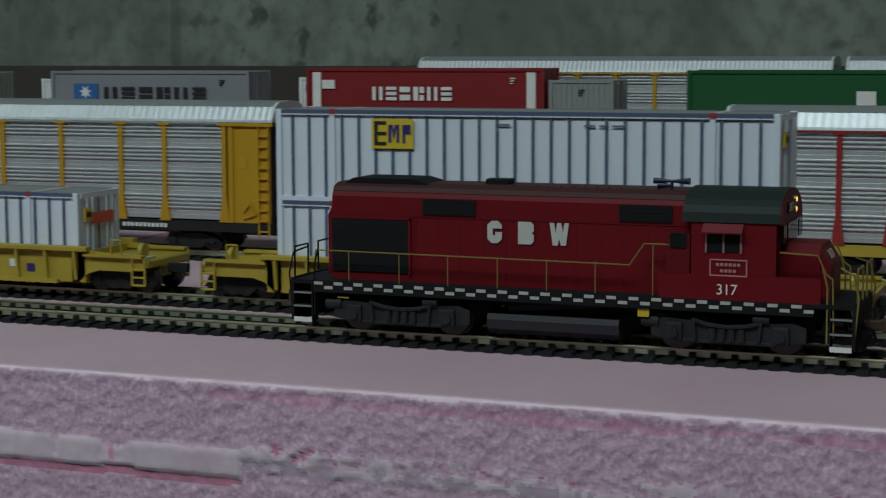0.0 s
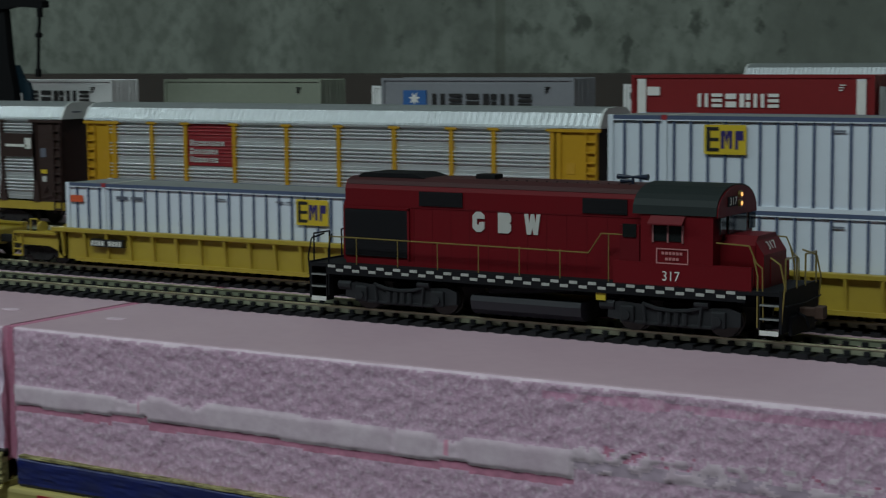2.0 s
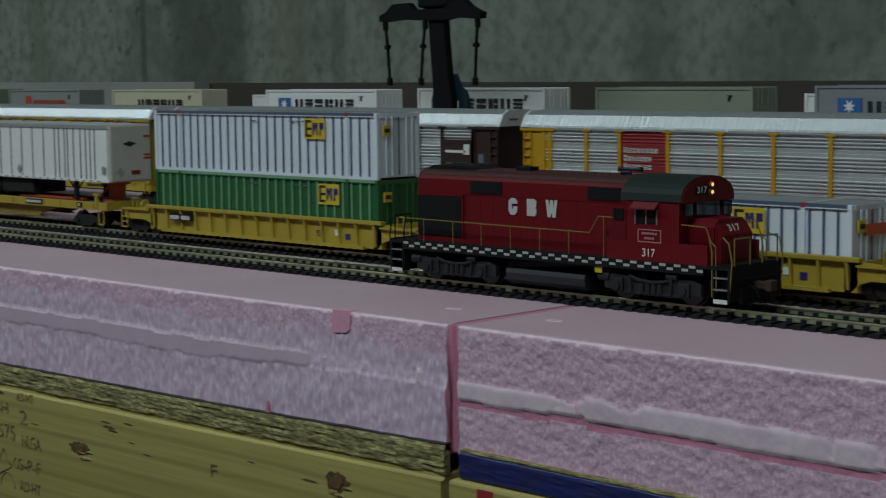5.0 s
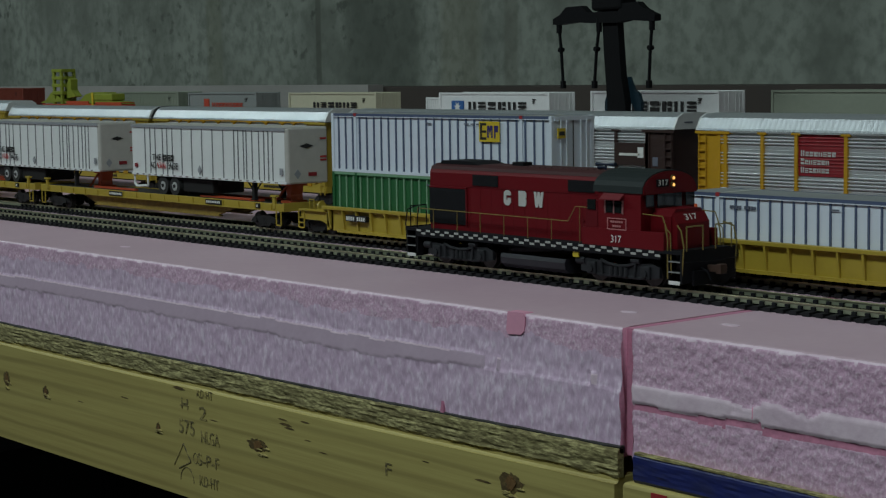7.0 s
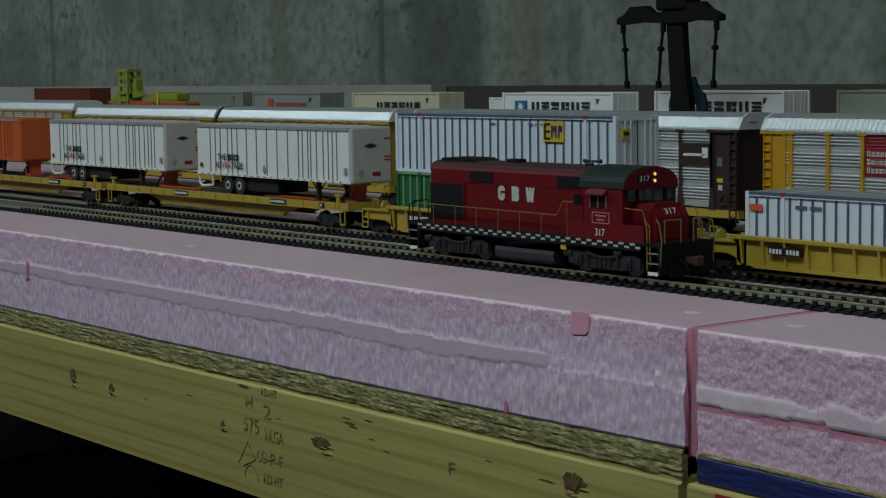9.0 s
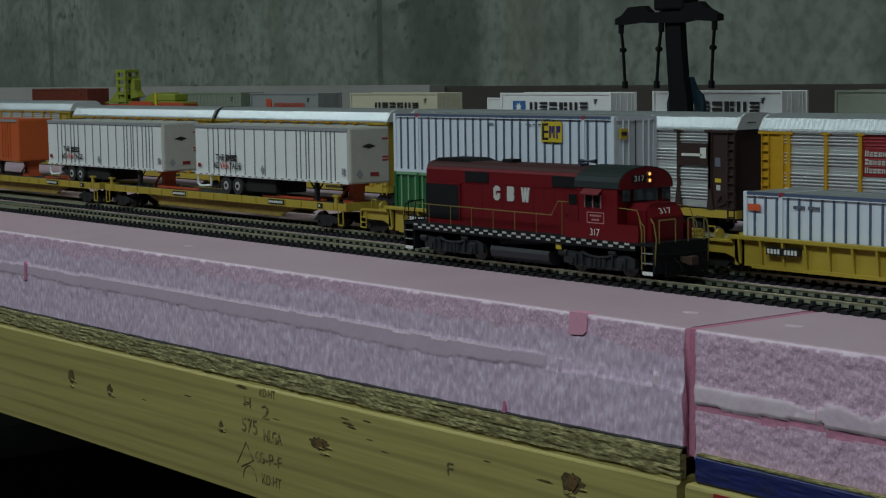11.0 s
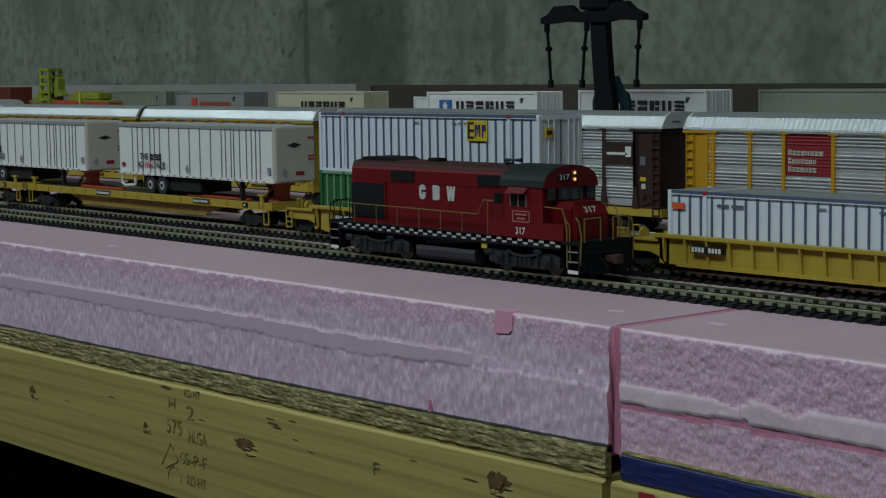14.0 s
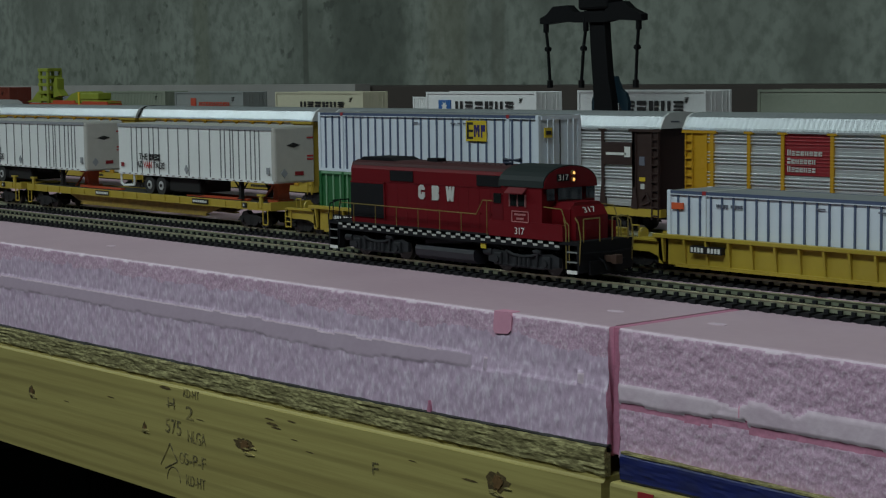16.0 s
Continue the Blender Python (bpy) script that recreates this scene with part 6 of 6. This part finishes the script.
setting("ground", boxes((-3.6, 2.4, 0.362, 0.60, -0.0508, 0.0)), FOAM, "pink foam yard base behind the tracks", "foam base")
setting("floor", boxes((-3.6, 2.4, -2.6, 0.72, -1.0, -0.95)), FLOOR_DARK, "dark basement floor", "floor")
setting("ceiling", boxes((-3.6, 2.4, -2.6, 0.72, 1.5, 1.55)), ROOM_WALL, "plain basement ceiling", "ceiling")
setting("wall_south", boxes((-3.6, 2.4, -2.7, -2.6, -1.0, 1.5)), ROOM_WALL, "plain basement wall", "wall")
setting("wall_west", boxes((-3.7, -3.6, -2.7, 0.72, -1.0, 1.5)), ROOM_WALL, "plain basement wall", "wall")
setting("wall_east", boxes((2.4, 2.5, -2.7, 0.72, -1.0, 1.5)), ROOM_WALL, "plain basement wall", "wall")

# ---- trains on the second track ----
Z = RZ
BASE = 0.0089
EMP_LABEL = "white ribbed container with dark posts and yellow logo"
XA, XB, XC = 53 * HO / 2, -0.2716 + 53 * HO / 2, -0.5435 + 53 * HO / 2
for x, label in ((XA, "yellow well car carrying two white containers"), (XB, "yellow well car carrying one white container"), (XC, "yellow well car with green and white containers")):
    well_car(pose(x, T2, Z), label, True)
post_container(pose(XA, T2, BASE), WHITE_BOX, POST_BLUE, ROOF_GREY, EMP_LABEL + "", logo_x=0.040)
post_container(pose(XA, T2, BASE + 9.55 * HO), WHITE_BOX, POST_BLUE, ROOF_GREY, EMP_LABEL + "")
post_container(pose(XB, T2, BASE), WHITE_BOX, POST_BLUE, ROOF_GREY, "white ribbed container alone in a yellow well car", logo_x=0.128, end_bar=True)
post_container(pose(XC, T2, BASE), GREEN_BOX, POST_GREEN, GREEN_BOX, "green ribbed container with yellow logo under a white one", logo_x=0.140, mark=False)
post_container(pose(XC, T2, BASE + 9.55 * HO), WHITE_BOX, POST_BLUE, ROOF_GREY, "white ribbed container on a green container", logo_x=0.130)
well_car(pose(XA + 0.268, T2, Z), "yellow well car, empty end beside the locomotive", True)

flat_car(pose(-0.7490, T2, Z), 0.1545, "yellow trailer flat car with orange-red hitches", (0.146, -0.087))
flat_car(pose(-1.0720, T2, Z), 0.1560, "yellow trailer flat car with orange-red hitches", (0.012, -0.120))
TRAILER_LABEL = "white ribbed road trailer with dark and red lettering bars"
road_trailer(pose(-0.6800, T2, 0.0325), TRAILER_WHITE, TRAILER_POST, TRAILER_NOSE, TRAILER_LABEL)
road_trailer(pose(-0.9075, T2, 0.0325), TRAILER_WHITE, TRAILER_POST, TRAILER_NOSE, TRAILER_LABEL)
road_trailer(pose(-1.1446, T2, 0.0325), ORANGE_BOX, ORANGE_DARK, ORANGE_BOX, "bright orange ribbed road trailer on a flat car", slogan=False)

# ---- car carriers on the third track ----
autorack(pose(-0.2237, T3, Z), RACK_YELLOW, RACK_YELLOW, DARK, "silver car carrier with yellow ends and red sign panel", sign=2, hl=0.1552, fractions=[-0.0148, 0.098, 0.183, 0.302, 0.425, 0.543, 0.664, 0.784, 0.870, 0.985])
autorack(pose(-0.5500, T3, Z), BROWN, BROWN, YELLOW, "silver car carrier with dark brown ends and yellow sill", panel_mark=BROWN, hl=0.1535)
autorack(pose(-0.8450, T3, Z), RACK_YELLOW, YELLOW, YELLOW, "silver-roofed car carrier with yellow ends", hl=0.1165)
autorack(pose(-1.0935, T3, Z), RACK_YELLOW, YELLOW, YELLOW, "silver-roofed car carrier with yellow ends", hl=0.1240)
autorack(pose(0.2950, T3, Z), RACK_RED, RACK_RED, YELLOW, "silver car carrier with dark red posts", hl=0.157)

autorack(pose(-1.3520, T3, Z + 0.004), RACK_YELLOW, YELLOW, YELLOW, "silver-roofed car carrier with yellow end frame", hl=0.128)

# ---- yard at the back ----
YB = 0.372
H95 = 9.5 * HO


def yard_box(xl, xr, top, shell, label, y=YB, **kw):
    feet = (xr - xl) / HO
    base = top - H95
    b = thing("stacking_block", pose((xl + xr) / 2, y, 0), "dark timber block carrying a yard container", "block", "blocks in the yard")
    part("block", boxes(((xl - xr) / 2 + 0.002, (xr - xl) / 2 - 0.002, -0.013, 0.013, 0, base)), DARK_DECK, b)
    return plain_container(pose((xl + xr) / 2, y, base), shell, label, feet=feet, **kw)


yard_box(-0.1608, -0.0150, 0.0853, KRED_BOX, "dark red steel container with white blocks", ribs=False, letters=(WHITE, 0.042, 6, 0.0085, 0.0078, 0.0150), mark=(WHITE, 0.010, 0.008, 0.0215, 0.005), stripes=True)
yard_box(-0.3365, -0.1987, 0.0835, GREY_BOX, "grey steel container with dark blocks and blue mark", ribs=False, letters=(INK, 0.038, 6, 0.0123, 0.0078, 0.0158), mark=(MARK_BLUE, 0.0165, 0.0170, 0.0150, 0.0105))
yard_box(0.0661, 0.2100, 0.0844, HGREEN_BOX, "deep green steel container with white mark", ribs=False, mark=(WHITE, 0.090, 0.010, 0.0150, 0.0075))
yard_box(-0.5160, -0.3837, 0.0825, SAGE_BOX, "sage green steel container", ribs=False)
yard_box(-0.6939, -0.5637, 0.0820, PALE_BOX, "white steel container with dark blocks", ribs=False, letters=(INK, 0.038, 6, 0.0123, 0.0078, 0.0178), mark=(MARK_BLUE, 0.0165, 0.0150, 0.0160, 0.0105))
yard_box(-0.8763, -0.7402, 0.0808, PALE_BOX, "white steel container with dark blocks and blue mark", ribs=False, letters=(INK, 0.038, 6, 0.0123, 0.0078, 0.0178), mark=(MARK_BLUE, 0.0165, 0.0150, 0.0160, 0.0105))
yard_box(-1.0985, -0.9638, 0.0808, CREAM_BOX, "cream steel container with row of dark blocks", ribs=False, letters=(INK, 0.040, 6, 0.0115, 0.0050, 0.0195))
yard_box(-1.2763, -1.1525, 0.0808, MID_GREY_BOX, "grey steel container with red mark and bars", ribs=False, letters=(MARK_RED, 0.045, 9, 0.0062, 0.0045, 0.0188), mark=(MARK_RED, 0.030, 0.009, 0.0170, 0.010))
yard_box(-1.4150, -1.2950, 0.0815, SAGE_BOX, "grey-green steel container with slatted end")
yard_box(-1.7900, -1.6400, 0.0860, RUST_BOX, "rust red steel container")
yard_box(-1.6200, -1.4700, 0.0780, GREY_BOX, "grey steel container low behind the loader", y=YB + 0.05)
yard_box(-0.0120, 0.0250, 0.0790, MID_GREY_BOX, "grey-green steel container end")
yard_box(-0.1900, -0.1660, 0.0790, PALE_BOX, "pale steel container end", y=YB + 0.05)
yard_box(-0.3770, -0.3420, 0.0775, PALE_BOX, "pale steel container end", y=YB + 0.05)
yard_box(-0.7350, -0.6990, 0.0760, PALE_BOX, "pale steel container end", y=YB + 0.05)
yard_box(-0.9550, -0.8850, 0.0755, PALE_BOX, "pale steel container end", y=YB + 0.05)
ledge_rack = autorack(pose(-0.0010, 0.470, 0.0219), RACK_YELLOW, RACK_YELLOW, DARK, "silver car carrier at the back of the yard", hl=0.128)
autorack(pose(0.2760, 0.470, 0.0219), RACK_YELLOW, RACK_YELLOW, DARK, "silver car carrier at the back of the yard", hl=0.140)
part("yard_plinth", boxes((-0.14, 0.42, 0.45, 0.49, 0.0, 0.0219)), DARK_DECK, ledge_rack).matrix_parent_inverse = pose(-0.0010, 0.470, 0.0219).inverted()
spreader_crane(pose(-0.6198, 0.300, 0.0360))
part("crane_plinth", boxes((-0.630, -0.572, 0.288, 0.335, 0.0, 0.0390)), DARK_DECK, bpy.data.objects["container_handler"]).matrix_parent_inverse = pose(-0.6198, 0.300, 0.0360).inverted()
yard_loader(pose(-1.4305, 0.320, 0.0395))
part("loader_plinth", boxes((-1.480, -1.340, 0.312, 0.328, 0.0, 0.0495)), DARK_DECK, bpy.data.objects["side_loader"]).matrix_parent_inverse = pose(-1.4305, 0.320, 0.0395).inverted()

bin_box = thing("storage_bin", pose(-1.190, 0.060, -0.95), "dim grey-green plastic storage bin below the layout", "bin")
part("tub", boxes((-0.11, 0.045, -0.06, 0.12, 0.0, 0.72), bev=0.008), BIN, bin_box)
part("label_pocket", boxes((-0.025, 0.028, -0.0625, -0.0605, 0.660, 0.705)), DARK_DECK, bin_box, "dark label pocket")

engine = loco()
track("railway_track", T1, -1.60, 0.95, "black-sleepered model track with shiny rails on foam", (-0.95, 0.35))
track("railway_track", T2, -1.60, 0.95, "black-sleepered model track under the well cars", (-0.95, 0.20))
track("railway_track", T3, -1.60, 0.95, "black-sleepered model track under the car carriers", (9, 9))


def motions():
    rows = [(0.0, 126.6), (0.5, 94.3), (1.0, 61.7), (1.5, 29.0), (2.0, -2.9), (2.5, -35.3), (3.0, -67.6), (3.5, -99.8), (4.0, -132.2), (4.5, -164.3), (5.0, -196.7), (5.5, -228.0), (6.0, -256.5),
            (6.5, -284.0), (7.0, -311.5), (7.5, -335.1), (8.0, -348.1), (8.5, -356.2), (9.0, -363.0), (9.4, -365.1), (11.5, -365.2), (16.0, -365.2)]
    walk(engine, [(t, pose(x / 1000, T1, RZ)) for t, x in rows])


motions()
